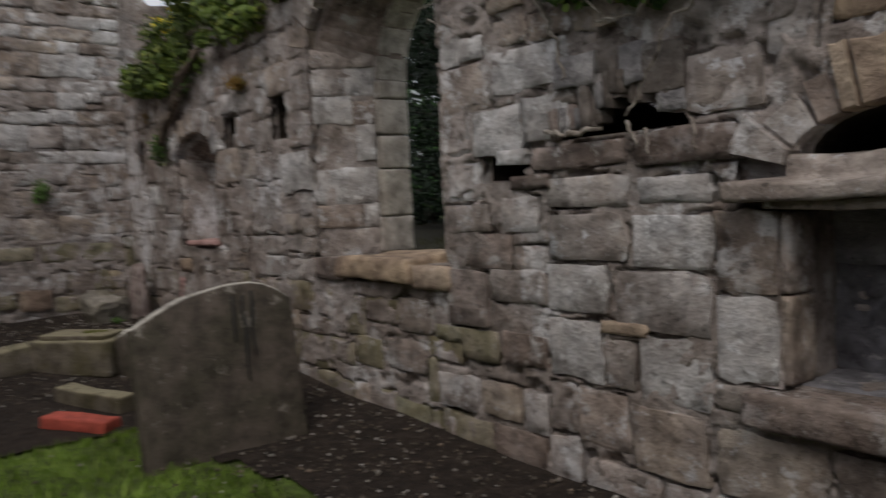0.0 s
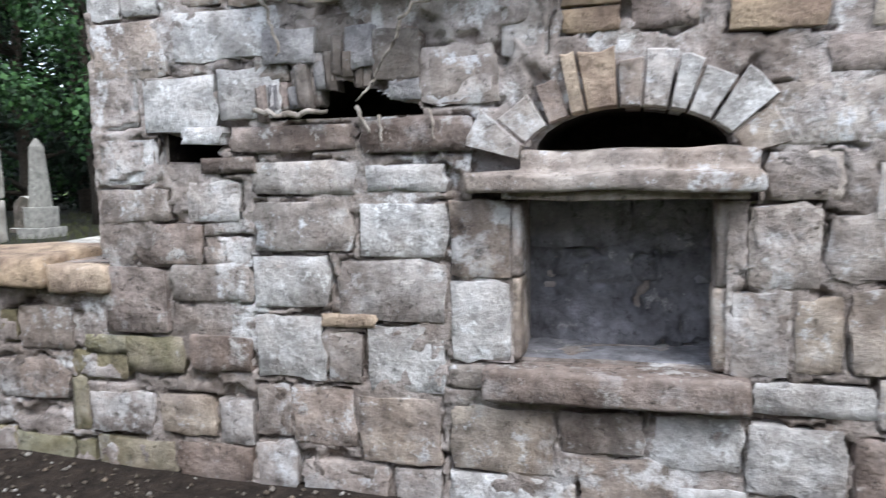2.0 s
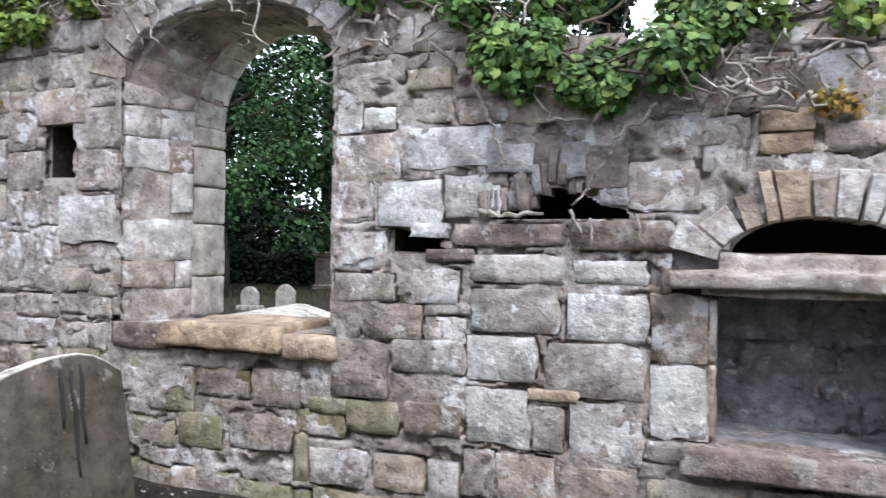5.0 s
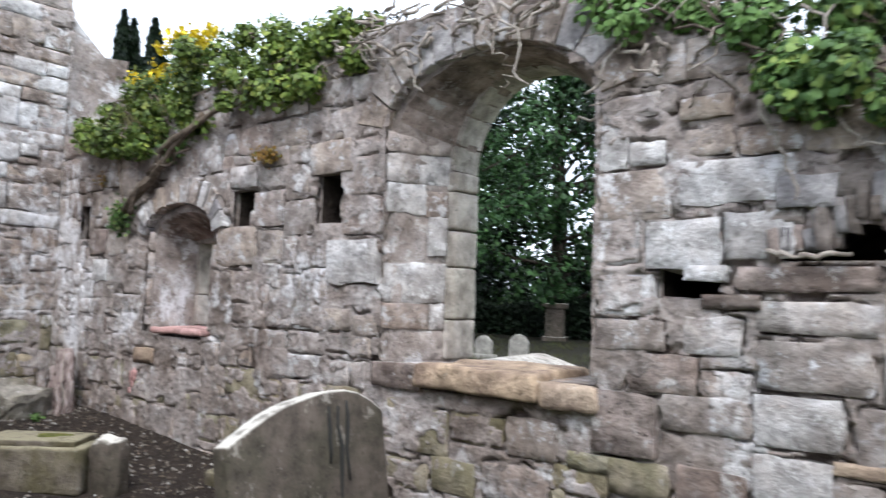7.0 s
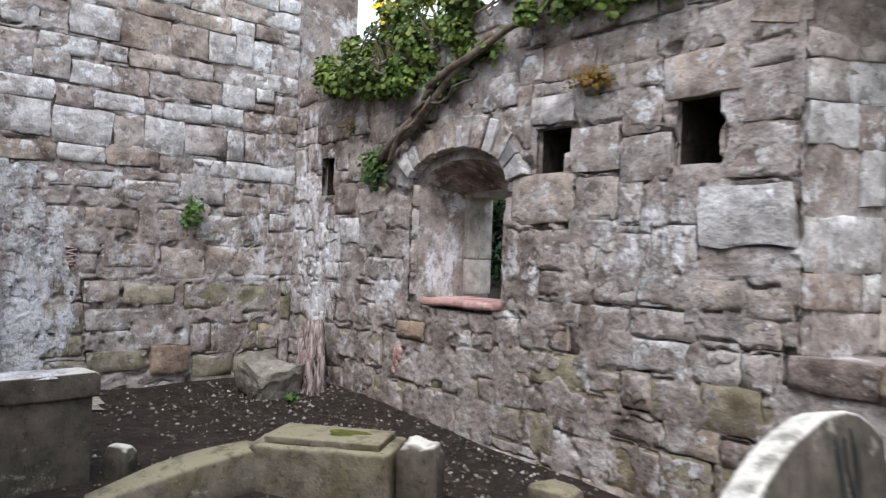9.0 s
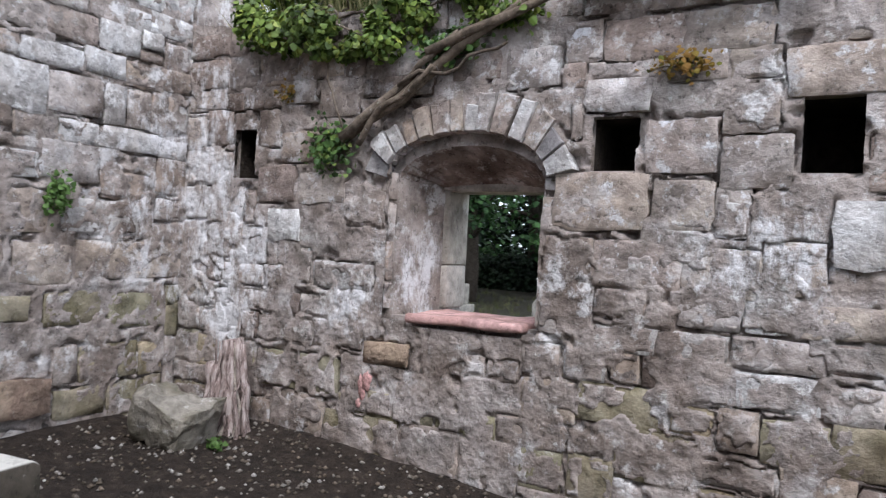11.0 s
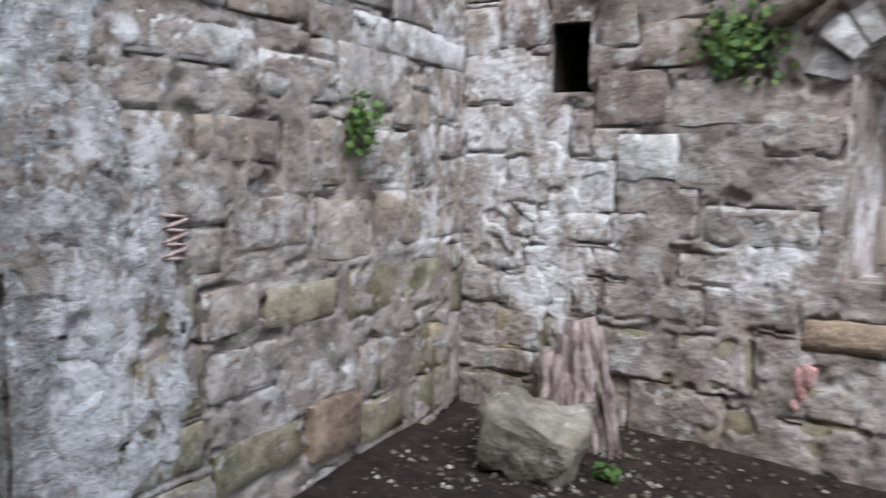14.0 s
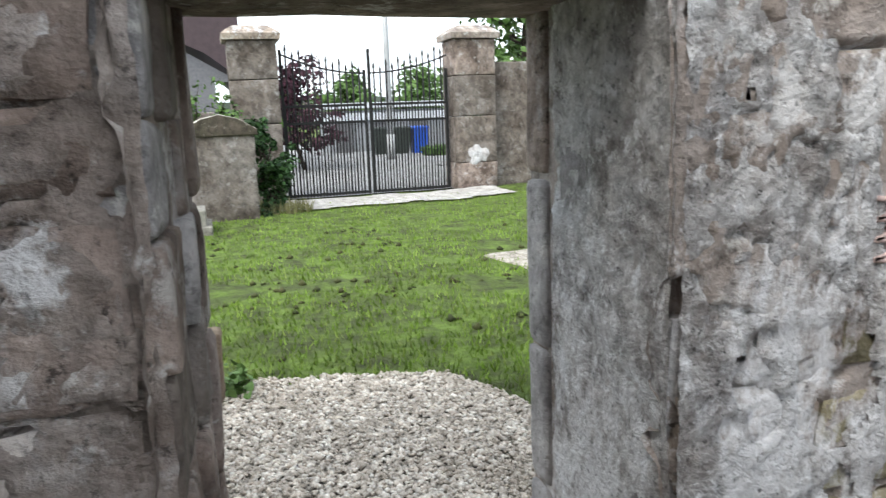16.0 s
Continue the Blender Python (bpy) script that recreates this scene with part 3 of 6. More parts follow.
def opening(profile_in, profile_out, y_in, y_mid, y_out):
    """A cutter that narrows from one outline to another and runs on straight."""
    return loft([[(x, y_in, z) for x, z in profile_in], [(x, y_mid, z) for x, z in profile_out], [(x, y_out, z) for x, z in profile_out]])


def arched(x0, x1, z0, spring, crown, steps=12, point=0.0):
    """An outline: sill corners, then a curve from right spring to left spring."""
    out = [(x0, z0), (x1, z0)]
    half, mid = (x1 - x0) / 2, (x0 + x1) / 2
    for i in range(steps + 1):
        a = math.pi * i / steps
        c = math.cos(a)
        up = math.sin(a) ** (1.0 + point)
        out.append((mid + half * c, spring + (crown - spring) * up))
    return out


# ---- the ground ----
YA, XB = 3.15, -7.61


def sheet(name, xs, ys, material, label, lift=0.0, keep=None):
    bm = bmesh.new()
    vs = [[bm.verts.new((x, y, ground_z(x, y) + lift)) for x in xs] for y in ys]
    for j in range(len(ys) - 1):
        for i in range(len(xs) - 1):
            bm.faces.new((vs[j][i], vs[j][i + 1], vs[j + 1][i + 1], vs[j + 1][i]))
    return tagged(part(name, bm, material), label, "ground", kind="structure")


def steps_of(*stops):
    out = []
    for a, b, n in stops:
        out += [a + (b - a) * i / n for i in range(n)]
    return out + [stops[-1][1]]


sheet("ground", steps_of((-900, -60, 6), (-60, -26, 10), (-26, -7.6, 60), (-7.6, 6, 90), (6, 60, 16), (60, 900, 6)), steps_of((-900, -60, 6), (-60, -6, 14), (-6, 10, 90), (10, 60, 20), (60, 900, 6)), TURF, "short green churchyard turf with worn patches")


def patch(name, x0, x1, y0, y1, material, label, lift, seed, soft=0.3, step=0.12, inside=None):
    """A ground covering with a ragged outline."""
    bm = bmesh.new()
    nx, ny = int((x1 - x0) / step), int((y1 - y0) / step)
    vs = {}

    def vert(i, j):
        if (i, j) not in vs:
            x, y = x0 + (x1 - x0) * i / nx, y0 + (y1 - y0) * j / ny
            vs[i, j] = bm.verts.new((x, y, ground_z(x, y) + lift + 0.008 * noise.noise(Vector((x * 7, y * 7, seed)))))
        return vs[i, j]

    for i in range(nx):
        for j in range(ny):
            x, y = x0 + (x1 - x0) * (i + 0.5) / nx, y0 + (y1 - y0) * (j + 0.5) / ny
            near = min(x - x0, x1 - x, y - y0, y1 - y)
            if near > soft * (0.5 + 0.5 * noise.noise(Vector((x * 1.7, y * 1.7, seed)))) and (inside is None or inside(x, y)):
                bm.faces.new((vert(i, j), vert(i + 1, j), vert(i + 1, j + 1), vert(i, j + 1)))
    return tagged(part(name, bm, material), label, "ground", kind="structure")


patch("ground_soil", -7.62, 3.5, -3.4, 3.2, SOIL_AND_HOLE_SHADE, "dark bare soil with leaf litter along the walls", 0.02, 3.0, 0.0, 0.1, inside=lambda x, y: y > 2.0 + 0.4 * noise.noise(Vector((x * 0.8, y * 0.8, 2))) or x < -3.0 + 0.5 * noise.noise(Vector((x, y, 7))))


def gravel_end(y):
    """How far west the gravel runs before the lawn."""
    stops = ((-1.2, -10.45), (-0.26, -10.38), (0.64, -10.17), (0.93, -10.02), (1.12, -9.6), (1.2, -9.0), (1.35, -8.3))
    x = stops[-1][1] + 3 * max(0.0, y - 1.35)
    for (y0, x0), (y1, x1) in zip(stops, stops[1:]):
        if y0 <= y <= y1:
            x = x0 + (x1 - x0) * (y - y0) / (y1 - y0)
    return x + 0.07 * noise.noise(Vector((y * 5, 1, 0))) + 0.04 * noise.noise(Vector((y * 14, 3, 0)))


patch("path", -10.8, -7.0, -1.1, 1.4, PATHWAY, "pale gravel path through the doorway", 0.03, 5.0, 0.05, 0.05, inside=lambda x, y: x > gravel_end(y))
patch("pavement", -19.6, -17.9, 0.4, 5.0, CONCRETE, "pale worn concrete apron before the gate", 0.03, 8.0, 0.4, 0.12)
patch("road", -48, -19.7, -9, 16, ASPHALT, "pale grey road and yard beyond the gate", 0.03, 9.0, 0.3, 0.5)


# ---- north wall: windows, holes and recess ----
def wall_top(x):
    stops = ((-8.4, 3.05), (-7.0, 2.95), (-5.9, 2.95), (-4.9, 3.1), (-3.4, 3.2), (-2.0, 3.22), (-1.2, 3.0), (-0.5, 2.6), (0.4, 2.44), (1.3, 2.6), (2.2, 2.8), (6.5, 2.95))
    for (x0, z0), (x1, z1) in zip(stops, stops[1:]):
        if x0 <= x <= x1:
            return z0 + (z1 - z0) * (x - x0) / (x1 - x0) + 0.05 * noise.noise(Vector((x * 2.3, 0, 0)))
    return 2.9


WALL_T = 0.66
xs_top = [-8.36 + 14.4 * i / 48 for i in range(49)]
outline = [(-8.36, -0.7), (6.04, -0.7)] + [(x, wall_top(x)) for x in reversed(xs_top)]
wall_north = tagged(part("wall_north", loft([[(x, y, z) for x, z in outline] for y in (YA + 0.06, YA + WALL_T)]), MORTAR, smooth=False), "ruined rubble stone wall with a window, a recess and ivy on its broken top", "wall", kind="structure")

BIG_IN = arched(-2.86, -1.30, 0.95, 2.50, 2.90, 14)
BIG_OUT = arched(-2.62, -1.44, 0.95, 2.26, 2.90, 14)
SMALL_IN = arched(-5.80, -4.77, 1.02, 1.88, 2.12, 14)
SMALL_OUT = [(-5.61, 1.03), (-4.89, 1.03)] + [(-4.89 - 0.72 * i / 14, 1.83 if 0 < i < 14 else 1.828) for i in range(15)]
holes = {"a": (-7.13, -6.91, 1.86, 2.20), "b": (-4.52, -4.27, 1.90, 2.18), "c": (-3.53, -3.26, 1.89, 2.24)}
HOLLOW = [(-0.42, 1.595), (0.31, 1.595), (0.30, 1.64), (0.18, 1.67), (0.12, 1.70), (0.04, 1.74), (-0.06, 1.76), (-0.14, 1.73), (-0.20, 1.69), (-0.30, 1.655), (-0.42, 1.62)]
cutters = [
    opening(BIG_IN, BIG_OUT, YA - 0.05, 3.70, YA + WALL_T + 0.1),
    opening(SMALL_IN, SMALL_OUT, YA - 0.05, 3.62, YA + WALL_T + 0.1),
    box(0.68, 1.47, YA - 0.1, YA + 0.46, 0.57, 1.25),
    loft([[(x, y, z) for x, z in arched(0.76, 1.50, 1.42, 1.43, 1.60)] for y in (YA - 0.1, YA + 0.58)]),
    loft([[(x, y, z) for x, z in HOLLOW] for y in (YA - 0.1, YA + 0.58)]),
    loft([[(-0.96, y, 1.43), (-0.68, y, 1.42), (-0.64, y, 1.50), (-0.80, y, 1.52), (-0.96, y, 1.56)] for y in (YA - 0.1, YA + 0.55)]),
] + [box(h[0], h[1], YA - 0.1, YA + 0.6, h[2], h[3]) for h in holes.values()]
carve(wall_north, cutters)
# Dark soil colour inside the holes stands in for the shade of their depth.
wall_north.data.materials.append(SOIL_AND_HOLE_SHADE)
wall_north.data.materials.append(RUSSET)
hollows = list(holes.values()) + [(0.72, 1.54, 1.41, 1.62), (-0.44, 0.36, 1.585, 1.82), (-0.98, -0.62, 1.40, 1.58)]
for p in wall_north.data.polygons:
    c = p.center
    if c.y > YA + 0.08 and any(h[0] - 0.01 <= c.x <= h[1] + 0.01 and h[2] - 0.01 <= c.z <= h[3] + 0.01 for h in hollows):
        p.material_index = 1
    # Downward faces inside the two window arches take the russet material.
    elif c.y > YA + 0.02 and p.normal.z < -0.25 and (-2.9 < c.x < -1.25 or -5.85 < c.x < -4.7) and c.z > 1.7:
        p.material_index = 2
FN = Matrix.Translation((0, YA, 0))

FACE_STONES = []
FACE_STONES += [
    (-0.49, 1.02, -0.03, 1.25), (0.01, 1.01, 0.4, 1.24), (-0.48, 1.27, 0.01, 1.42), (0.04, 1.28, 0.4, 1.4),
    (-0.51, 0.78, -0.14, 1.01), (-0.08, 0.72, 0.4, 0.99), (-0.18, 0.69, 0.08, 0.76), (-0.51, 0.45, -0.17, 0.74),
    (-0.15, 0.44, 0.01, 0.67), (0.03, 0.41, 0.38, 0.71), (-0.52, 0.17, -0.35, 0.42), (-0.34, 0.15, -0.03, 0.42),
    (-0.01, 0.09, 0.36, 0.4), (-0.53, -0.08, -0.33, 0.15), (-0.29, -0.11, 0.12, 0.08), (0.14, -0.1, 0.36, 0.08),
    (0.41, 0.92, 0.67, 1.25), (0.41, 0.57, 0.67, 0.92), (0.4, 0.45, 0.57, 0.56), (1.57, 0.9, 1.82, 1.22),
]
FACE_STONES += [
    (1.51, 0.56, 1.72, 0.9), (1.59, 0.42, 2.02, 0.55), (0.4, 0.1, 0.84, 0.38), (0.86, 0.21, 1.2, 0.39),
    (1.23, 0.17, 1.56, 0.4), (0.39, -0.07, 0.82, 0.09), (0.94, -0.05, 1.3, 0.2), (1.32, -0.04, 1.59, 0.11),
    (1.95, 0.08, 2.07, 0.35), (2.08, 0.16, 2.48, 0.39), (1.84, 0.94, 2.16, 1.19), (2.17, 0.91, 2.49, 1.15),
    (1.92, 0.6, 2.3, 0.92), (2.31, 0.61, 2.56, 0.88), (1.73, 0.59, 1.9, 0.88), (2.02, 0.39, 2.34, 0.59),
    (2.35, 0.38, 2.58, 0.59), (1.62, 1.23, 1.88, 1.42), (1.98, 1.16, 2.46, 1.38), (1.62, 1.44, 2.16, 1.67),
]
FACE_STONES += [
    (2.18, 1.41, 2.42, 1.62), (1.81, 1.69, 2.13, 1.83), (2.17, 1.65, 2.54, 1.89), (1.94, 1.84, 2.34, 2.08),
    (2.36, 1.9, 2.54, 2.08), (-1.29, 1.81, -0.9, 2.07), (-0.86, 1.87, -0.32, 2.09), (-1.31, 1.58, -1.06, 1.81),
    (-1.03, 1.56, -0.65, 1.81), (-0.64, 1.6, -0.33, 1.83), (-1.29, 1.33, -0.98, 1.54), (-1.12, 2.08, -0.92, 2.21),
    (-0.83, 2.1, -0.6, 2.25), (-0.57, 2.09, -0.3, 2.23), (-0.59, 1.46, 0.02, 1.58), (0.03, 1.44, 0.52, 1.59),
    (-1.29, 1.15, -0.92, 1.31), (-0.82, 1.15, -0.55, 1.34), (-1.12, 0.95, -0.76, 1.15), (-1.21, 0.43, -0.89, 0.61),
]
FACE_STONES += [
    (-0.86, 0.46, -0.53, 0.63), (-1.44, 0.12, -1.08, 0.33), (-1.04, 0.14, -0.74, 0.34), (-0.72, 0.11, -0.54, 0.33),
    (-1.42, -0.1, -0.97, 0.1), (-0.95, -0.08, -0.55, 0.11), (0.87, 1.88, 1.1, 1.98), (1.13, 1.88, 1.38, 2.02),
    (0.34, 1.63, 0.63, 1.83), (0.87, 1.98, 1.1, 2.09), (-0.26, 1.87, 0.03, 2.02), (0.06, 1.85, 0.3, 1.96),
]
FACE_STONES += [
    (-2.91, 0.78, -2.45, 0.95), (-2.59, 0.43, -2.25, 0.71), (-2.23, 0.54, -1.85, 0.72), (-1.83, 0.52, -1.5, 0.74),
    (-1.48, 0.62, -1.23, 0.79), (-1.45, 0.51, -1.2, 0.61), (-2.73, 0.2, -2.39, 0.38), (-2.37, 0.23, -2.04, 0.44),
    (-2.0, 0.26, -1.56, 0.47), (-1.18, 0.42, -0.86, 0.61), (-0.84, 0.46, -0.52, 0.66), (-3.12, 2.23, -2.66, 2.44),
    (-3.26, 1.99, -2.77, 2.21), (-3.11, 1.77, -2.63, 1.96), (-3.11, 1.19, -2.57, 1.46), (-2.71, 1.53, -2.48, 1.73),
    (-2.77, 2.0, -2.5, 2.18), (-3.37, 1.46, -2.87, 1.77), (-4.72, 1.59, -4.22, 1.9), (-3.6, 2.23, -3.16, 2.47),
]
FACE_STONES += [
    (-4.23, 1.88, -3.88, 2.16), (-4.56, 2.2, -4.21, 2.38), (-4.19, 1.6, -3.89, 1.86), (-1.29, 1.61, -1.04, 1.8),
    (-1.27, 1.42, -1.07, 1.6),
]
FACE_STONES += [
    (-4.57, 2.18, -4.2, 2.34), (-4.26, 1.88, -3.92, 2.11), (-4.72, 1.59, -4.36, 1.88), (-4.22, 1.57, -3.88, 1.87),
    (-4.76, 1.03, -4.46, 1.31), (-4.61, 0.79, -4.37, 0.96), (-4.35, 0.81, -4.2, 0.97), (-4.19, 0.8, -3.98, 0.97),
    (-4.52, 0.58, -4.05, 0.8), (-4.04, 0.6, -3.83, 0.75), (-4.31, 0.32, -3.9, 0.59), (-4.83, 0.17, -4.58, 0.4),
    (-4.56, 0.16, -4.3, 0.41), (-6.54, 2.51, -6.18, 2.75), (-6.17, 2.5, -6.0, 2.72), (-6.38, 2.25, -6.03, 2.49),
    (-6.69, 2.35, -6.4, 2.51), (-6.68, 1.96, -6.33, 2.17), (-6.88, 1.69, -6.54, 1.94), (-6.5, 1.69, -6.12, 1.9),
]
FACE_STONES += [
    (-6.05, 1.65, -5.72, 1.9), (-6.6, 1.17, -6.38, 1.4), (-6.35, 1.15, -5.88, 1.33), (-5.84, 1.1, -5.7, 1.31),
    (-5.5, 0.7, -5.33, 0.85), (-5.3, 0.72, -5.07, 0.85), (-5.06, 0.72, -4.86, 0.85), (-6.82, 0.46, -6.45, 0.7),
    (-6.43, 0.48, -6.1, 0.72), (-6.66, 0.18, -6.21, 0.45), (-6.2, 0.11, -5.63, 0.4), (-5.38, 2.42, -5.06, 2.59),
    (-5.04, 2.35, -4.71, 2.58),
]
WEST_STONES = []
WEST_STONES += [
    (2.2, 0.22, 2.58, 0.42), (2.03, 0.38, 3.04, 0.72), (1.33, 0.66, 1.68, 0.84), (1.04, 0.65, 1.31, 0.89),
    (1.3, 0.89, 1.58, 1.07), (1.6, 0.87, 2.03, 1.03), (2.11, 0.82, 2.51, 1.04), (2.56, 0.78, 3.01, 1.02),
    (3.08, 0.76, 3.67, 1.04), (1.89, 1.09, 2.28, 1.35), (1.02, 1.81, 1.5, 1.94), (0.77, 1.75, 0.98, 1.87),
    (1.58, 1.73, 2.03, 1.9), (1.29, 1.49, 1.69, 1.65), (1.71, 1.4, 2.11, 1.67), (0.95, 1.48, 1.25, 1.65),
    (1.41, 1.18, 1.85, 1.37), (2.45, 1.65, 2.87, 1.84), (2.19, 1.42, 2.76, 1.65), (2.28, 1.12, 3.33, 1.38),
]
WEST_STONES += [
    (1.34, 0.32, 1.81, 0.49), (0.94, 0.47, 1.31, 0.63), (3.03, 0.21, 3.7, 0.69), (1.08, 0.95, 1.28, 1.1),
]
SPECIAL = [(1.48, 1.85, 1.82, 2.09, OCHRE), (1.57, 0.10, 1.92, 0.39, PALE), (-1.31, 0.62, -0.95, 0.94, RUSSET), (-6.76, 1.44, -6.47, 1.66, PALE), (-5.92, 0.71, -5.58, 0.86, OCHRE), (-3.37, 1.46, -2.87, 1.77, PALE), (0.87, 1.88, 1.10, 1.98, OCHRE), (0.87, 1.98, 1.10, 2.09, OCHRE), (-0.59, 1.46, 0.02, 1.58, RUSSET), (0.03, 1.44, 0.52, 1.59, RUSSET), (-0.18, 0.69, 0.08, 0.76, OCHRE), (-0.86, 2.28, -0.60, 2.40, STONE), (-2.88, 0.80, -2.45, 0.97, RUSSET)]


def band(prof, x0, x1, z0, z1, pad=0.0):
    """Boxes that cover an arched opening, course by course."""
    out = []
    z = z0
    while z < z1:
        inside = [x for x, zz in prof if zz >= z - 0.001]
        if inside:
            out.append((min(inside) - pad, z, max(inside) + pad, z + 0.06))
        z += 0.06
    return out


def north_pick(u, z):
    if -2.9 < u < -1.2 and z < 0.8:
        return STONE if rng.random() < 0.25 else DAMP
    if u < -1.2 and z < (0.62 if u < -3 else 0.3):
        return DAMP if rng.random() < 0.6 else STONE
    if u < -3.1 and z > 2.22:
        return rng.choice([RUSSET, STONE, STONE, STONE])
    if -1.3 < u < -0.56 and z < 1.3:
        return rng.choice([RUSSET, STONE, STONE])
    if -1.35 < u < -0.3 and 1.3 < z < 2.3:
        return rng.choice([PALE, PALE, STONE])
    if -0.6 < u < 1.7 and z < 1.42:
        return rng.choice([PALE, STONE, STONE, STONE, PALE, STONE, STONE])
    if u > -0.4 and z > 1.6:
        return rng.choice([RUSSET, STONE, BROWNSTONE, STONE, STONE])
    return RUSSET if rng.random() < 0.10 else PALE if rng.random() < 0.08 else STONE


taken = [(s[0], s[1], s[2], s[3]) for s in SPECIAL]
for s in SPECIAL:
    stone_in(wall_north, FN, s[0] + 0.005, s[1] + 0.005, s[2] - 0.005, s[3] - 0.005, s[4], rng.uniform(0.025, 0.045))
blocked = band(BIG_IN, -2.86, -1.3, 0.95, 2.95) + band(SMALL_IN, -5.8, -4.77, 1.0, 2.15) + [(h[0], h[2], h[1], h[3]) for h in holes.values()] + [(0.50, 1.24, 1.60, 1.45), (0.56, 0.42, 1.58, 0.57), (0.66, 0.55, 1.5, 1.27), (-0.98, 1.41, -0.66, 1.56), (-2.92, 0.82, -1.27, 1.0), (-5.62, 0.98, -4.84, 1.06)]
for x0, z0, x1, z1 in FACE_STONES:
    r = (x0, z0, x1, z1)
    if overlaps(r, taken, 0.05) or overlaps(r, blocked, 0.04):
        continue
    taken.append(r)
    stone_in(wall_north, FN, x0 + 0.004, z0 + 0.004, x1 - 0.004, z1 - 0.004, north_pick(x0, z0), rng.uniform(0.010, 0.018) if x0 < -3 and z0 < 1.5 else rng.uniform(0.018, 0.030))
stone_in(wall_north, FN, -0.82, 1.505, -0.62, 1.58, PALE, 0.05)
stone_in(wall_north, FN, -0.74, 1.375, -0.47, 1.445, RUSSET, 0.035)
# arches over the openings
arch_taken = band(arched(0.55, 1.70, 1.42, 1.45, 1.86), 0, 0, 1.42, 1.84) + band(arched(-0.46, 0.44, 1.6, 1.62, 1.96), 0, 0, 1.6, 1.94) + band(arched(-6.05, -4.55, 1.85, 1.92, 2.38), 0, 0, 1.9, 2.36) + band(arched(-3.05, -1.12, 2.45, 2.52, 3.18), 0, 0, 2.5, 3.14)
arch_stones(wall_north, arched(0.70, 1.54, 1.4, 1.40, 1.60)[:1:-1], 0.19, YA - 0.03, YA + 0.3, [STONE, RUSSET, OCHRE, OCHRE, STONE, PALE, PALE, PALE, STONE], 11, 0.04, ordered=True)
hollow_top = {-0.44: 1.645, -0.39: 1.65, -0.34: 1.66, -0.295: 1.66, -0.25: 1.68, -0.21: 1.71, -0.17: 1.745, -0.13: 1.77, -0.09: 1.79, -0.04: 1.79, 0.01: 1.77}
for u, z in hollow_top.items():
    slab = stone_in(wall_north, FN, u, z + rng.uniform(-0.06, -0.01), u + rng.uniform(0.038, 0.062), z + rng.uniform(0.08, 0.16), rng.choice([SLATE, RUSSET, SLATE, BROWNSTONE]), rng.uniform(0.01, 0.05))
    slab.matrix_world = slab.matrix_world @ Matrix.Rotation(rng.uniform(-0.10, 0.03), 4, "Y")
for u0, z0, u1, z1, m in ((-0.02, 1.80, 0.12, 1.97, SLATE), (0.10, 1.745, 0.30, 1.95, BROWNSTONE), (0.30, 1.64, 0.60, 1.87, STONE), (0.17, 1.66, 0.30, 1.75, SLATE), (-0.40, 1.83, -0.16, 1.98, SLATE), (-0.45, 1.76, -0.30, 1.86, BROWNSTONE), (-0.16, 1.90, 0.05, 2.03, BROWNSTONE)):
    stone_in(wall_north, FN, u0, z0, u1, z1, m, rng.uniform(0.02, 0.05))
arch_stones(wall_north, arched(-5.82, -4.75, 1.0, 1.86, 2.13)[:1:-1], 0.20, YA - 0.03, YA + 0.3, [STONE, SLATE, STONE, PALE], 14, 0.045)
arch_stones(wall_north, arched(-2.88, -1.28, 1.0, 2.49, 2.91)[:1:-1], 0.26, YA - 0.03, YA + 0.35, [STONE, STONE, SLATE], 13)
arch_stones(wall_north, arched(-2.62, -1.44, 1.0, 2.26, 2.90)[:1:-1], 0.13, 3.60, 3.86, DRESSED, 9)


rubble(wall_north, FN, XB, 4.6, -0.25, 3.2, taken + blocked + arch_taken, wall_top, north_pick, (0.14, 0.29), (0.16, 0.46), (0.010, 0.022))
opened = blocked + [(0.74, 1.42, 1.52, 1.60)]


def within(outline_pts, u, z):
    """Whether a place lies inside a closed outline."""
    inside = False
    for (x0, z0), (x1, z1) in zip(outline_pts, outline_pts[1:] + outline_pts[:1]):
        if (z0 > z) != (z1 > z) and u < x0 + (x1 - x0) * (z - z0) / (z1 - z0):
            inside = not inside
    return inside


def north_keep(u, z):
    return z < wall_top(u) - 0.02 and not within(HOLLOW, u, z) and not any(o[0] + 0.01 < u < o[2] - 0.01 and o[1] < z < o[3] for o in opened)


skin(wall_north, FN, XB, 4.6, -0.3, 3.25, north_keep, 0.007, MORTAR, 0.013, 1.0, 0.06, 1.0, "mortar", "rough lime mortar between the stones", None, flush)
# window sill, recess lintel and sill, shelf stones, small sill
bar(wall_north, -2.47, -1.60, 3.06, 3.72, 0.83, 0.985, OCHRE, "window_sill", "ochre sandstone sill slab with worn front", 3, 0.03, 0.03)
bar(wall_north, -1.60, -1.27, 3.08, 3.70, 0.82, 0.95, OCHRE, "window_sill", "broken ochre sill slab", 4, 0.025, 0.03)
bar(wall_north, 0.60, 1.54, 3.26, 3.62, 0.50, 0.575, SHADED_RECESS, "recess_floor", "dusty grey floor of the recess", 7, 0.02, 0.02)
bar(wall_north, 0.56, 1.58, 3.05, 3.25, 0.43, 0.565, RUSSET, "recess_sill", "brown moulded stone sill of the recess", 5, 0.012, 0.02)
bar(wall_north, -5.60, -4.84, 3.11, 3.60, 1.0, 1.055, PINK, "window_sill", "pink sandstone sill slab", 6, 0.018, 0.02)
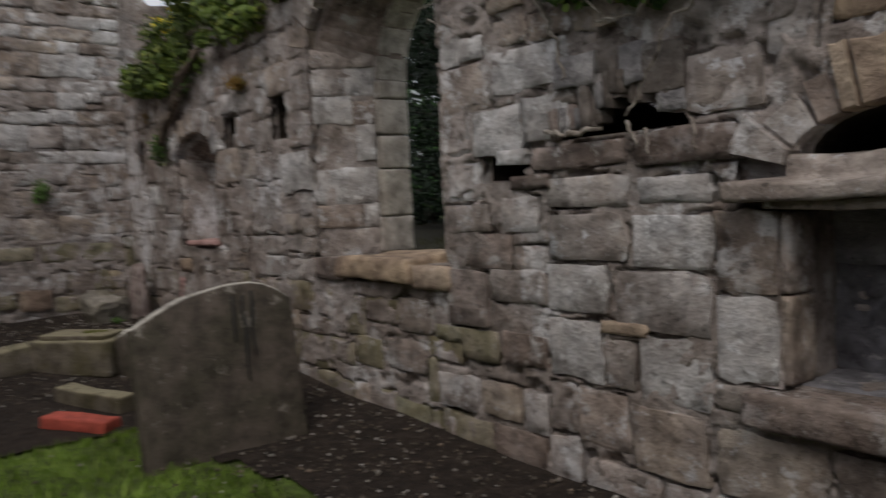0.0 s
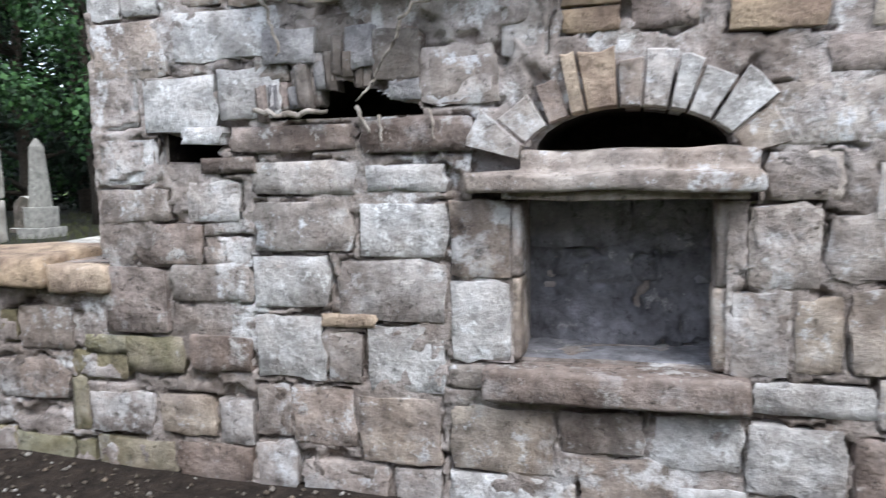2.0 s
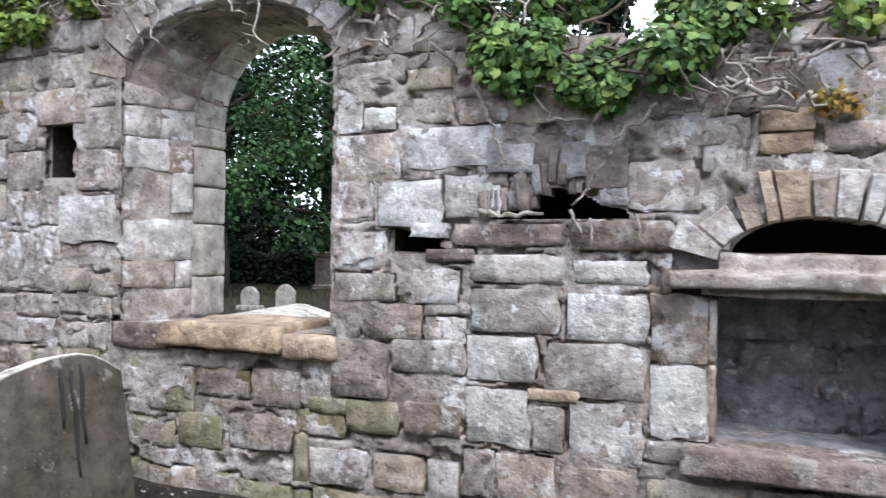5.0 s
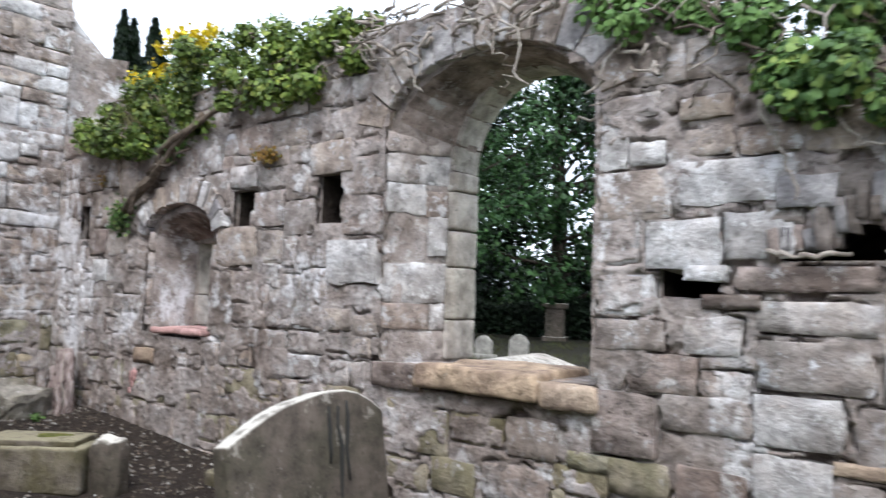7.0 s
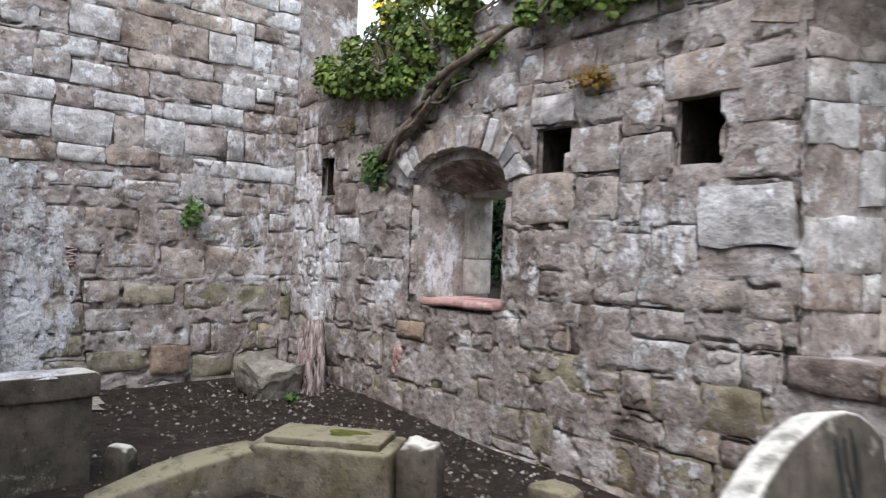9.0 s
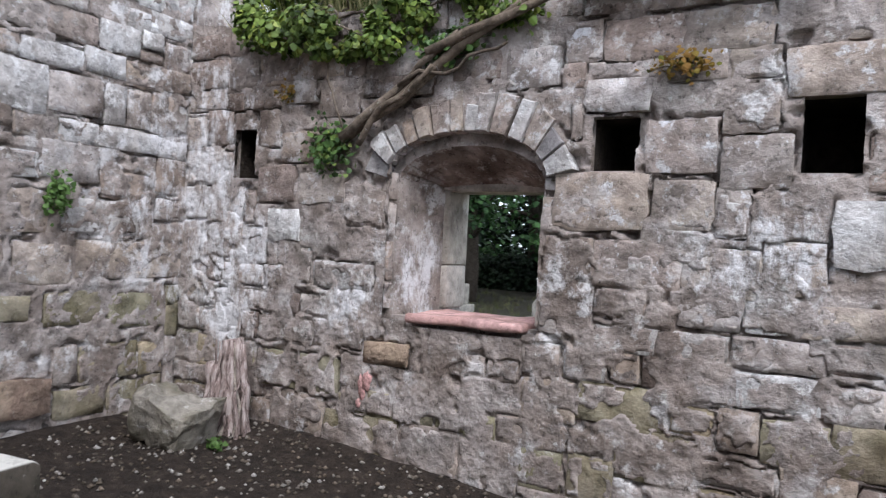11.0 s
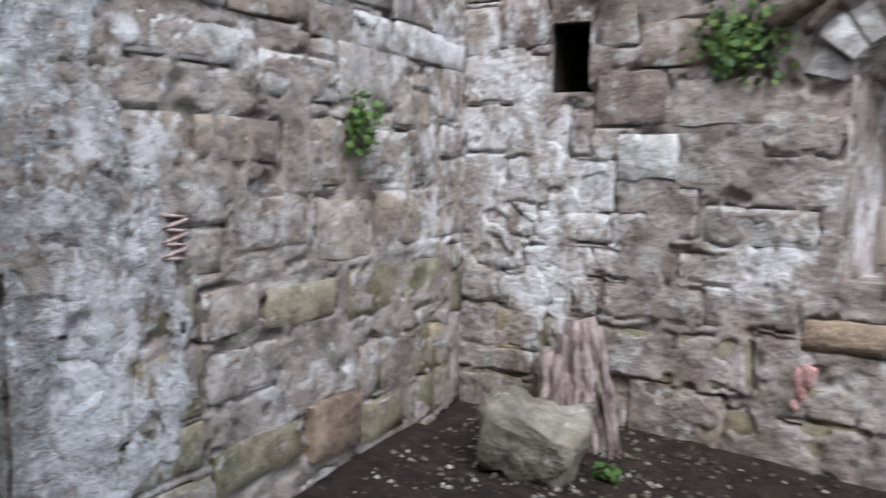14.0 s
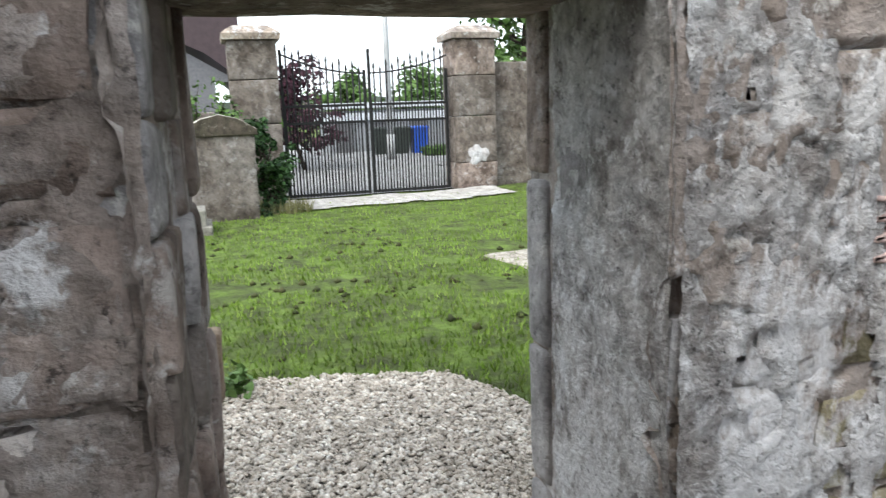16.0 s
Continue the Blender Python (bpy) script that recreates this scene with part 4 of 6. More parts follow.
lintel = worn_box(1.10, 0.50, 0.16, 0.02, 0.02, 8, 11, 3)
for v in lintel.verts:
    if v.co.z > 0.08:
        v.co.x = v.co.x * (0.62 if v.co.x < 0 else 0.98)
        v.co.y += 0.10
    v.co.z += 0.004 * math.sin(v.co.x * 9)
part("recess_lintel", lintel, STONE, wall_north, "grey slab lintel with a broken lower edge", at=Matrix.Translation((1.05, 3.27, 1.275)))
bar(wall_north, 0.64, 1.56, 3.08, 3.5, 1.245, 1.285, STONE, "recess_fillet", "", 12, 0.008, 0.008)
# recess inside: rough back with its shade in the colour, and dressed reveals
FB = Matrix.Translation((0, YA + 0.45, 0))
rubble(wall_north, FB, 0.68, 1.47, 0.57, 1.25, [], None, lambda u, z: SHADED_RECESS, (0.11, 0.3), (0.2, 0.5), (0.0, 0.06), 0.6)
skin(wall_north, FB, 0.66, 1.49, 0.56, 1.26, None, 0.034, SHADED_RECESS, 0.014, 61.0, 0.05, 2.6)
for x, z0, z1 in ((0.675, 0.92, 1.24), (0.675, 0.575, 0.915)):
    bar(wall_north, x - 0.10, x + 0.03, YA + 0.006, YA + 0.20, z0, z1, STONE, "stone", "", int(z0 * 20), 0.012, 0.02, 3)
for x, z0, z1 in ((1.505, 0.90, 1.24), (1.495, 0.575, 0.895)):
    bar(wall_north, x - 0.05, x + 0.06, YA + 0.004, YA + 0.20, z0, z1, STONE, "stone", "", int(z0 * 30), 0.012, 0.02, 3)


def face_frame(p0, p1):
    """A face from p0 to p1 in plan, its stone behind it on the left of that way."""
    u = Vector((p1[0] - p0[0], p1[1] - p0[1], 0)).normalized()
    w = Vector((-u.y, u.x, 0))
    return Matrix(((u.x, w.x, 0, p0[0]), (u.y, w.y, 0, p0[1]), (0, 0, 1, 0), (0, 0, 0, 1))), (Vector(p1[:2]) - Vector(p0[:2])).length


# splayed reveals of the two windows
m_l, len_l = face_frame((-2.86, YA + 0.01), (-2.62, 3.70))
rubble(wall_north, m_l, 0.0, len_l - 0.12, 0.97, 2.5, [], None, lambda u, z: PALE if rng.random() < 0.3 else STONE, (0.18, 0.3), (0.2, 0.42), (0.024, 0.04))
m_r, len_r = face_frame((-1.44, 3.70), (-1.30, YA + 0.01))
rubble(wall_north, m_r, 0.12, len_r, 0.97, 2.4, [], None, lambda u, z: PALE if rng.random() < 0.3 else STONE, (0.18, 0.3), (0.2, 0.42), (0.024, 0.04))
m_s, len_s = face_frame((-5.80, YA + 0.01), (-5.61, 3.62))
rubble(wall_north, m_s, 0.0, len_s - 0.06, 1.06, 1.9, [], None, lambda u, z: STONE, (0.16, 0.28), (0.2, 0.42), (0.008, 0.02))
m_t, len_t = face_frame((-4.89, 3.62), (-4.77, YA + 0.01))
rubble(wall_north, m_t, 0.06, len_t, 1.06, 1.88, [], None, lambda u, z: STONE, (0.2, 0.3), (0.2, 0.42), (0.008, 0.02))
for m, a, e, z1, k in ((m_l, 0.0, len_l - 0.1, 2.5, 2), (m_r, 0.1, len_r, 2.4, 3), (m_s, 0.0, len_s - 0.05, 1.9, 4), (m_t, 0.05, len_t, 1.88, 5)):
    skin(wall_north, m, a, e, 0.97 if k < 4 else 1.06, z1, None, 0.0, MORTAR, 0.025, k * 7.0, 0.03, 0.9)
# dressed jamb stones
for side, x in ((1, -2.62), (-1, -1.44)):
    z = 0.97
    while z < 2.24:
        h = min(rng.uniform(0.24, 0.36), 2.26 - z)
        bar(wall_north, min(x - side * 0.12, x + side * 0.035), max(x - side * 0.12, x + side * 0.035), 3.58, 3.84, z + 0.003, z + h - 0.003, DRESSED, "jamb_stone", "", int(z * 10), 0.006, 0.02, 3)
        z += h
for side, x in ((1, -5.61), (-1, -4.89)):
    for z0, z1 in ((1.06, 1.34), (1.34, 1.83)):
        bar(wall_north, min(x - side * 0.10, x + side * 0.02), max(x - side * 0.10, x + side * 0.02), 3.56, 3.82, z0 + 0.003, z1 - 0.003, DRESSED, "jamb_stone", "", int(z0 * 10), 0.004, 0.012, 3)
bar(wall_north, -5.72, -4.78, 3.55, 3.82, 1.82, 2.0, DRESSED, "window_lintel", "dressed stone lintel of the small window", 9, 0.006, 0.012)


# ---- west wall with the doorway ----
def west_top(y):
    stops = ((-6, 4.6), (2.6, 4.66), (3.08, 4.5), (3.28, 4.2), (3.54, 4.0), (3.66, 3.8), (3.82, 3.6))
    for (x0, z0), (x1, z1) in zip(stops, stops[1:]):
        if x0 <= y <= x1:
            return z0 + (z1 - z0) * (y - x0) / (x1 - x0) + 0.06 * noise.noise(Vector((y * 2.9, 3, 0)))
    return 4.0


DOOR_R, DOOR_L, XW = 0.64, -0.34, -8.34
ys_top = [-4.4 + 8.22 * i / 30 for i in range(31)]
outline = [(-4.4, -0.7), (3.82, -0.7)] + [(y, west_top(y)) for y in reversed(ys_top)]
wall_west = tagged(part("wall_west", loft([[(x, y, z) for y, z in outline] for x in (XB - 0.06, XW)]), MORTAR, smooth=False), "high rubble stone gable wall with a low doorway", "wall", kind="structure")
door_in = [(DOOR_L, -0.8), (DOOR_R, -0.8), (DOOR_R + 0.01, 1.90), (DOOR_L, 1.90)]
door_out = [(-0.275, -0.8), (0.665, -0.8), (0.665, 1.84), (-0.275, 1.84)]
carve(wall_west, [loft([[(XB + 0.1, y, z) for y, z in door_in], [(XW + 0.14, y, z) for y, z in door_out], [(XW - 0.2, y, z) for y, z in door_out]])] + [box(XB - 0.3, XB + 0.1, y, y + s, z, z + s) for y, z, s in ((0.785, 1.545, 0.03), (0.785, 1.0, 0.03), (1.29, 1.48, 0.03), (1.19, 0.94, 0.05))])
FW = Matrix(((0, -1, 0, XB), (1, 0, 0, 0), (0, 0, 1, 0), (0, 0, 0, 1)))
w_taken = [(1.84, 0.28, 2.18, 0.52)]
stone_in(wall_west, FW, 1.845, 0.285, 2.175, 0.515, OCHRE, 0.05)


def west_pick(u, z):
    if z < 1.06 and u > 0.9:
        return DAMP if rng.random() < 0.85 else STONE
    if z > 1.7 and rng.random() < 0.35:
        return PALE
    return RUSSET if rng.random() < 0.05 else PALE if rng.random() < 0.14 else STONE


for y0, z0, y1, z1 in WEST_STONES:
    y1 = min(y1, YA - 0.02)
    r = (y0, z0, y1, z1)
    if y1 - y0 < 0.06 or overlaps(r, w_taken, 0.05):
        continue
    w_taken.append(r)
    stone_in(wall_west, FW, y0 + 0.004, z0 + 0.004, y1 - 0.004, z1 - 0.004, west_pick(y0, z0), rng.uniform(0.012, 0.022))
rubble(wall_west, FW, 0.66, YA - 0.01, -0.1, 4.5, w_taken + [(0.755, 1.51, 0.845, 1.61), (0.755, 0.97, 0.845, 1.06)], west_top, west_pick, (0.15, 0.30), (0.16, 0.46), (0.008, 0.024))
# Left of the door, darker stones above 0.9 stand in for shade.
rubble(wall_west, FW, -1.9, DOOR_L - 0.02, -0.1, 2.4, [], west_top, lambda u, z: rng.choice([RUSSET, BROWNSTONE]) if z > 0.9 else rng.choice([DAMP, STONE, RUSSET]), (0.14, 0.36), (0.14, 0.36), (0.006, 0.03))
m_d, len_d = face_frame((XW + 0.1, 0.665), (XB, DOOR_R))
rubble(wall_west, m_d, 0.1, len_d, 0.0, 1.9, [], None, lambda u, z: SLATE, (0.3, 0.55), (0.25, 0.6), (0.006, 0.016))
m_e, len_e = face_frame((XB, DOOR_L), (XW + 0.1, -0.28))
z = 0.0
while z < 1.84:
    h = min(rng.uniform(0.2, 0.38), 1.86 - z)
    split = XB - rng.uniform(0.2, 0.4)
    for x0, x1 in ((XW + 0.15, split), (split, XB - 0.005)):
        front = DOOR_L + 0.065 * (XB - (x0 + x1) / 2) / 0.6 + rng.uniform(0.008, 0.03)
        bar(wall_west, x0 + 0.003, x1 - 0.003, DOOR_L - 0.16, front, z + 0.004, z + h - 0.004, rng.choice([RUSSET, BROWNSTONE, RUSSET, SLATE]), "reveal_stone", "", int(z * 37 + x0 * 11), 0.012, 0.018, 4)
    z += h
for z0, z1 in ((0.0, 0.42), (0.42, 0.86), (0.86, 1.36), (1.36, 1.84)):
    bar(wall_west, XW - 0.01, XW + 0.13, 0.648, 0.84, z0 + 0.003, z1 - 0.003, SLATE if z1 < 1.4 else RUSSET, "door_jamb_stone", "", int(z0 * 10) + 2, 0.008, 0.03, 3)
for z0, z1 in ((0.0, 0.30), (0.30, 0.66), (0.66, 1.02), (1.02, 1.36), (1.36, 1.84)):
    bar(wall_west, XW - 0.01, XW + 0.16, -0.46, -0.255, z0 + 0.003, z1 - 0.003, RUSSET, "door_jamb_stone", "", int(z0 * 10) + 5, 0.012, 0.03, 3)
bar(wall_west, XW - 0.14, XW - 0.015, -0.5, -0.235, 0.78, 0.985, OCHRE, "quoin", "ochre quoin stone on the outer face", 15, 0.012, 0.02, 3)
bar(wall_west, XW - 0.02, XB - 0.03, -0.6, 0.95, 1.80, 2.15, RUSSET, "door_lintel", "dark stone lintel over the doorway", 8, 0.01, 0.02)

def west_keep(u, z):
    return z < west_top(u) - 0.03 and not (DOOR_L + 0.02 < u < DOOR_R - 0.02 and z < 1.9) and not any(abs(u - y) < s / 2 - 0.02 and abs(z - w) < s / 2 - 0.02 for y, w, s in ((0.80, 1.56, 0.06), (0.80, 1.015, 0.06), (1.305, 1.495, 0.05), (1.215, 0.965, 0.07)))


def west_flush(u, z):
    """The upper courses are levelled with mortar down to a ragged lower edge."""
    p = Vector((u * 1.4, z * 1.4, 9.5))
    rise = max(0.0, min(1.0, (z - 1.06 - 0.03 * noise.noise(p * 3)) / 0.03)) * max(0.0, min(1.0, (2.1 - z) / 0.5))
    return 0.011 * rise * max(0.0, min(1.0, 0.75 + noise.noise(p) + 0.5 * noise.noise(p * 4)))


skin(wall_west, FW, -1.9, YA + 0.02, -0.15, 4.55, west_keep, 0.003, MORTAR, 0.014, 20.0, 0.06, 1.0, "mortar", "rough lime mortar between the stones", None, west_flush)


def coat(u, z):
    """How far the rough render still reaches from the doorway."""
    p = Vector((u * 3.4, z * 2.2, 6.0))
    return 1.05 - (u - 0.62) / 0.46 - 0.5 * max(0.0, z - 1.2) + 0.9 * noise.noise(p) + 0.4 * noise.noise(p * 3.3)


skin(wall_west, FW, 0.655, 1.75, -0.1, 1.95, lambda u, z: coat(u, z) > -0.05 and west_keep(u, z), 0.017, PLASTER, 0.013, 44.0, 0.035, 1.5, "render_coat", "rough whitewashed render beside the doorway", coat)
skin(wall_west, m_d, 0.08, len_d + 0.03, -0.05, 1.9, None, 0.016, PLASTER, 0.02, 31.0, 0.008, 1.2, "render_coat", "weathered grey render on the door reveal")
skin(wall_west, m_e, -0.03, len_e - 0.1, -0.05, 1.9, None, -0.012, MORTAR, 0.02, 33.0, 0.02, 1.2)
# unseen plain walls closing the ruin behind; the south one raised to cast shade
def south_height(x):
    return 2.6 + 1.9 * max(0.0, min(1.0, (-2.2 - x) / 1.4)) + 0.25 * noise.noise(Vector((x, 9, 0)))


south_top = [(6.04 - 14.4 * i / 24) for i in range(25)]
wall_south = tagged(part("wall_south", loft([[(x, y, z) for x, z in [(-7.68, -0.7), (6.04, -0.7)] + [(max(x, -7.68), south_height(x)) for x in south_top]] for y in (-1.4, -2.1)]), MORTAR, smooth=False), "unseen rubble stone wall added to close the ruin and shade its west end, broken at the top", "wall", kind="structure")
wall_east = tagged(part("wall_east", box(5.4, 6.04, -1.39, YA - 0.01, -0.7, 2.6), MORTAR, smooth=False), "rubble stone end wall", "wall", kind="structure")


# ---- on the walls: paint, lime, small plants ----
def blob(cx, cz, w, h, seed, frame_m, lift, steps=18):
    """A thin patch with a ragged outline on a wall's face."""
    bm = bmesh.new()
    c = bm.verts.new(frame_m @ Vector((cx, -lift - 0.004, cz)))
    inner, outer = [], []
    for i in range(steps):
        a = 2 * math.pi * i / steps
        k = 0.75 + 0.45 * noise.noise(Vector((math.cos(a) * 1.8, math.sin(a) * 1.8, seed)))
        inner.append(bm.verts.new(frame_m @ Vector((cx + 0.5 * w * k * 0.8 * math.cos(a), -lift - 0.003, cz + 0.5 * h * k * 0.8 * math.sin(a)))))
        outer.append(bm.verts.new(frame_m @ Vector((cx + 0.5 * w * k * math.cos(a), -lift + 0.02, cz + 0.5 * h * k * math.sin(a)))))
    for i in range(steps):
        j = (i + 1) % steps
        bm.faces.new((c, inner[i], inner[j]))
        bm.faces.new((inner[i], outer[i], outer[j], inner[j]))
    bmesh.ops.recalc_face_normals(bm, faces=bm.faces)
    return bm



def paint_mark(name, label, frame_m, strokes, width, lift, material):
    t = thing(name, label, "graffiti")
    for a, b in strokes:
        p, q = Vector((a[0], -lift, a[1])), Vector((b[0], -lift, b[1]))
        side = Vector((-(q - p).z, 0, (q - p).x)).normalized() * width / 2
        bm = bmesh.new()
        top = [bm.verts.new(frame_m @ v) for v in (p - side, p + side, q + side * 0.7, q - side * 0.7)]
        low = [bm.verts.new(frame_m @ (v + Vector((0, 0.03, 0)))) for v in (p - side, p + side, q + side * 0.7, q - side * 0.7)]
        bm.faces.new(top)
        for i in range(4):
            bm.faces.new((top[i], low[i], low[(i + 1) % 4], top[(i + 1) % 4]))
        bmesh.ops.recalc_face_normals(bm, faces=bm.faces)
        part("stroke", bm, material, t)
    return t


mark = thing("graffiti", "faded red paint mark sprayed on the stones", "graffiti")
for cx, cz, w, h, k in ((-5.90, 0.56, 0.09, 0.24, 1.3), (-5.87, 0.61, 0.07, 0.15, 2.6), (-5.92, 0.46, 0.05, 0.09, 4.1)):
    part("paint_patch", blob(cx, cz, w, h, k, FN, 0.024 + 0.002 * k), RED_PAINT, mark)
paint_mark("graffiti", "faint red zigzag scratched on the rubble wall", FW, [((1.14, 1.33 - 0.045 * i), (1.23, 1.32 - 0.045 * i)) for i in range(4)] + [((1.24, 1.31 - 0.045 * i), (1.14, 1.285 - 0.045 * i)) for i in range(3)], 0.012, 0.025, FADED_RED)


def sprig(name, label, frame_m, cx, cz, w, h, count, size, mat, droop=0.3, category="plant"):
    """A small wall plant: leaves on thin stalks out of a joint."""
    t = thing(name, label, category)
    r = random.Random(name + str(cx))
    root = frame_m @ Vector((cx, 0.0, cz))
    spots, bm = [], bmesh.new()
    for i in range(count):
        p = Vector((cx + r.gauss(0, w / 3.2), -abs(r.gauss(0.05, 0.035)), cz + r.gauss(0, h / 3.2)))
        q = frame_m @ p
        spots.append((q, (frame_m.to_3x3() @ Vector((0, -1, 0.5)))))
        if i % 7 == 0:
            tube([root, root.lerp(q, 0.6) + Vector((0, 0, 0.01)), q], [0.003, 0.002, 0.0015], 4, bm)
    part("stalks", bm, ROOT, t)
    mesh_part("leaves", leaf_mass(spots, size, int(cx * 100) % 97), mat, t)
    return t


sprig("wall_fern", "small bright green fern rooted in the wall joint", FW, 2.15, 1.66, 0.14, 0.20, 160, 0.035, FERN)
sprig("ivy_sprig", "small ivy tuft clinging beside the window arch", FN, -6.24, 2.06, 0.26, 0.26, 300, 0.042, BLUE_IVY)
sprig("ivy_sprig", "small dark ivy tuft on the climbing vine", FN, -5.40, 2.62, 0.30, 0.16, 260, 0.045, BLUE_IVY)
sprig("ivy_sprig", "small dark ivy tuft on the climbing vine", FN, -5.02, 2.76, 0.34, 0.14, 260, 0.045, IVY)
sprig("moss_tuft", "rusty dried moss tuft growing on the wall", FN, -4.06, 2.42, 0.24, 0.10, 160, 0.03, BROWN_LEAF)
sprig("moss_tuft", "rusty dried moss tuft growing on the wall", FN, -6.62, 2.42, 0.12, 0.10, 70, 0.028, BROWN_LEAF)
sprig("moss_tuft", "rusty dried moss tuft under the ivy", FN, 1.16, 2.1, 0.18, 0.10, 120, 0.03, BROWN_LEAF)


# ---- ivy on the wall's top ----
def ivy(label, x0, x1, low, high, count, size, mat, seed, out=0.22, hang=0.25, y_mid=None):
    """Leaves in overlapping tufts over a stretch of wall top, on woody stems."""
    t = thing("ivy", label, "ivy")
    r = random.Random(seed)
    tufts = []
    n = max(4, int((x1 - x0) * 16))
    for i in range(n):
        x = x0 + (x1 - x0) * (i + r.random()) / n
        lo, hi = low(x), high(x)
        z = r.uniform(lo, hi)
        over = (z - lo) / max(0.05, hi - lo)
        y = YA - out * r.uniform(0.2, 1.0) + 0.45 * over * r.random()
        tufts.append((Vector((x, y, z)), r.uniform(0.05, 0.20)))
    spots = []
    for i in range(int(1.4 * count)):
        c, s = tufts[r.randrange(len(tufts))]
        d = Vector((r.gauss(0, 1), r.gauss(0, 1), r.gauss(0, 1))).normalized()
        p = c + d * s * r.random() ** 0.5
        p.y = min(p.y, YA + 0.55)
        if p.z < low(p.x) - 0.1:
            continue
        spots.append((p, d + Vector((0, -0.5, 0.6))))
    bm = bmesh.new()
    for i in range(n):
        a, s = tufts[r.randrange(n)]
        b, s2 = tufts[min(n - 1, max(0, r.randrange(n)))]
        if (a - b).length < 1.2:
            pts = wander(a, b, 7, 0.12, seed + i)
            tube(pts, [0.008] * len(pts), 5, bm)
    tagged(part("stem_tangle", bm, ROOT, t), kind="stuff")
    tagged(mesh_part("leaves", leaf_mass(spots, 0.8 * size, seed + 1), mat, t), kind="stuff")
    return t


def lerp_table(stops):
    def go(x):
        if x <= stops[0][0]:
            return stops[0][1]
        for (x0, z0), (x1, z1) in zip(stops, stops[1:]):
            if x <= x1:
                return z0 + (z1 - z0) * (x - x0) / (x1 - x0)
        return stops[-1][1]
    return go


ivy("thick green ivy spilling over the broken wall top", -7.0, -3.0, lerp_table([(-7.0, 2.8), (-6.5, 2.74), (-6.2, 2.58), (-5.75, 2.6), (-5.35, 2.86), (-4.9, 2.95), (-4.2, 2.8), (-3.6, 2.78), (-3.0, 2.85)]), lerp_table([(-7.0, 3.1), (-6.0, 3.3), (-5.3, 3.55), (-4.4, 3.55), (-3.6, 3.5), (-3.0, 3.3)]), 11500, 0.058, IVY, 11)
ivy("yellow-green ivy tufts on the broken wall top", -1.4, -0.35, lerp_table([(-1.4, 2.95), (-1.0, 2.72), (-0.35, 2.45)]), lerp_table([(-1.4, 3.2), (-0.8, 3.1), (-0.35, 2.85)]), 2000, 0.055, LIGHT_LEAF, 12, out=0.14)
ivy("dark green ivy hanging over the wall above the recess", -0.5, 0.75, lerp_table([(-0.5, 2.42), (-0.1, 2.2), (0.1, 2.05), (0.45, 2.02), (0.75, 2.16)]), lerp_table([(-0.5, 2.85), (0.3, 2.95), (0.75, 2.7)]), 6200, 0.06, BLUE_IVY, 13, out=0.24)
ivy("bright ivy growing on the wall top", 0.6, 2.6, lerp_table([(0.6, 2.5), (1.1, 2.42), (1.6, 2.5), (2.6, 2.75)]), lerp_table([(0.6, 2.9), (2.6, 3.1)]), 3400, 0.055, IVY, 14, out=0.12)


def stems(name, label, bundles, mat, seed, category="vine"):
    t = thing(name, label, category)
    for i, (a, b, rad, sway) in enumerate(bundles):
        pts = wander(a, b, 9, sway, seed + i * 1.7)
        bm = tube(pts, [rad * (1 - 0.4 * k / 9) for k in range(10)], 7)
        part("stem", bm, mat, t)
    return t


stems("climbing_vine", "twisted bare ivy trunk climbing diagonally over the wall", [((-6.12, 3.08, 2.10), (-4.85, 3.04, 2.84), 0.042, 0.05), ((-6.05, 3.06, 2.12), (-5.30, 3.05, 2.68), 0.030, 0.06), ((-5.98, 3.06, 2.06), (-5.45, 3.03, 2.5), 0.022, 0.06), ((-5.5, 3.04, 2.58), (-4.3, 3.04, 2.97), 0.032, 0.06), ((-5.7, 3.05, 2.4), (-5.0, 3.05, 2.6), 0.014, 0.08), ((-6.45, 3.08, 2.9), (-6.1, 3.06, 2.15), 0.010, 0.06)], ROOT, 3)
over = []
r0 = random.Random(5)
for i in range(58):
    x = r0.uniform(-3.2, -1.2)
    a = Vector((x, r0.uniform(2.95, 3.3), 2.98 + r0.uniform(0, 0.35) - 0.12 * abs(x + 2.1)))
    over.append((a, a + Vector((r0.uniform(-0.5, 0.5), r0.uniform(-0.12, 0.05), r0.uniform(-0.22, 0.16))), r0.uniform(0.006, 0.016), 0.14))
stems("bare_vine", "tangle of dry bare ivy stems over the window arch", over, PALE_ROOT, 30)
stems("bare_vine", "dry ivy stems dangling in front of the window", [((-1.95, 3.0, 3.12), (-1.62, 2.98, 2.55), 0.009, 0.1), ((-2.1, 3.0, 3.1), (-1.75, 3.0, 2.68), 0.007, 0.16), ((-1.75, 3.02, 2.68), (-1.85, 3.0, 2.6), 0.006, 0.08), ((-2.6, 3.03, 2.95), (-2.45, 3.02, 2.66), 0.007, 0.06)], PALE_ROOT, 70)
over = []
for i in range(16):
    a = Vector((r0.uniform(0.7, 1.2), r0.uniform(2.98, 3.1), r0.uniform(2.1, 2.4)))
    over.append((a, a + Vector((r0.uniform(-0.35, 0.35), r0.uniform(-0.06, 0.03), r0.uniform(-0.1, 0.14))), r0.uniform(0.006, 0.013), 0.14))
stems("bare_vine", "knot of pale dry ivy stems on the wall top", over, PALE_ROOT, 90)
over = []
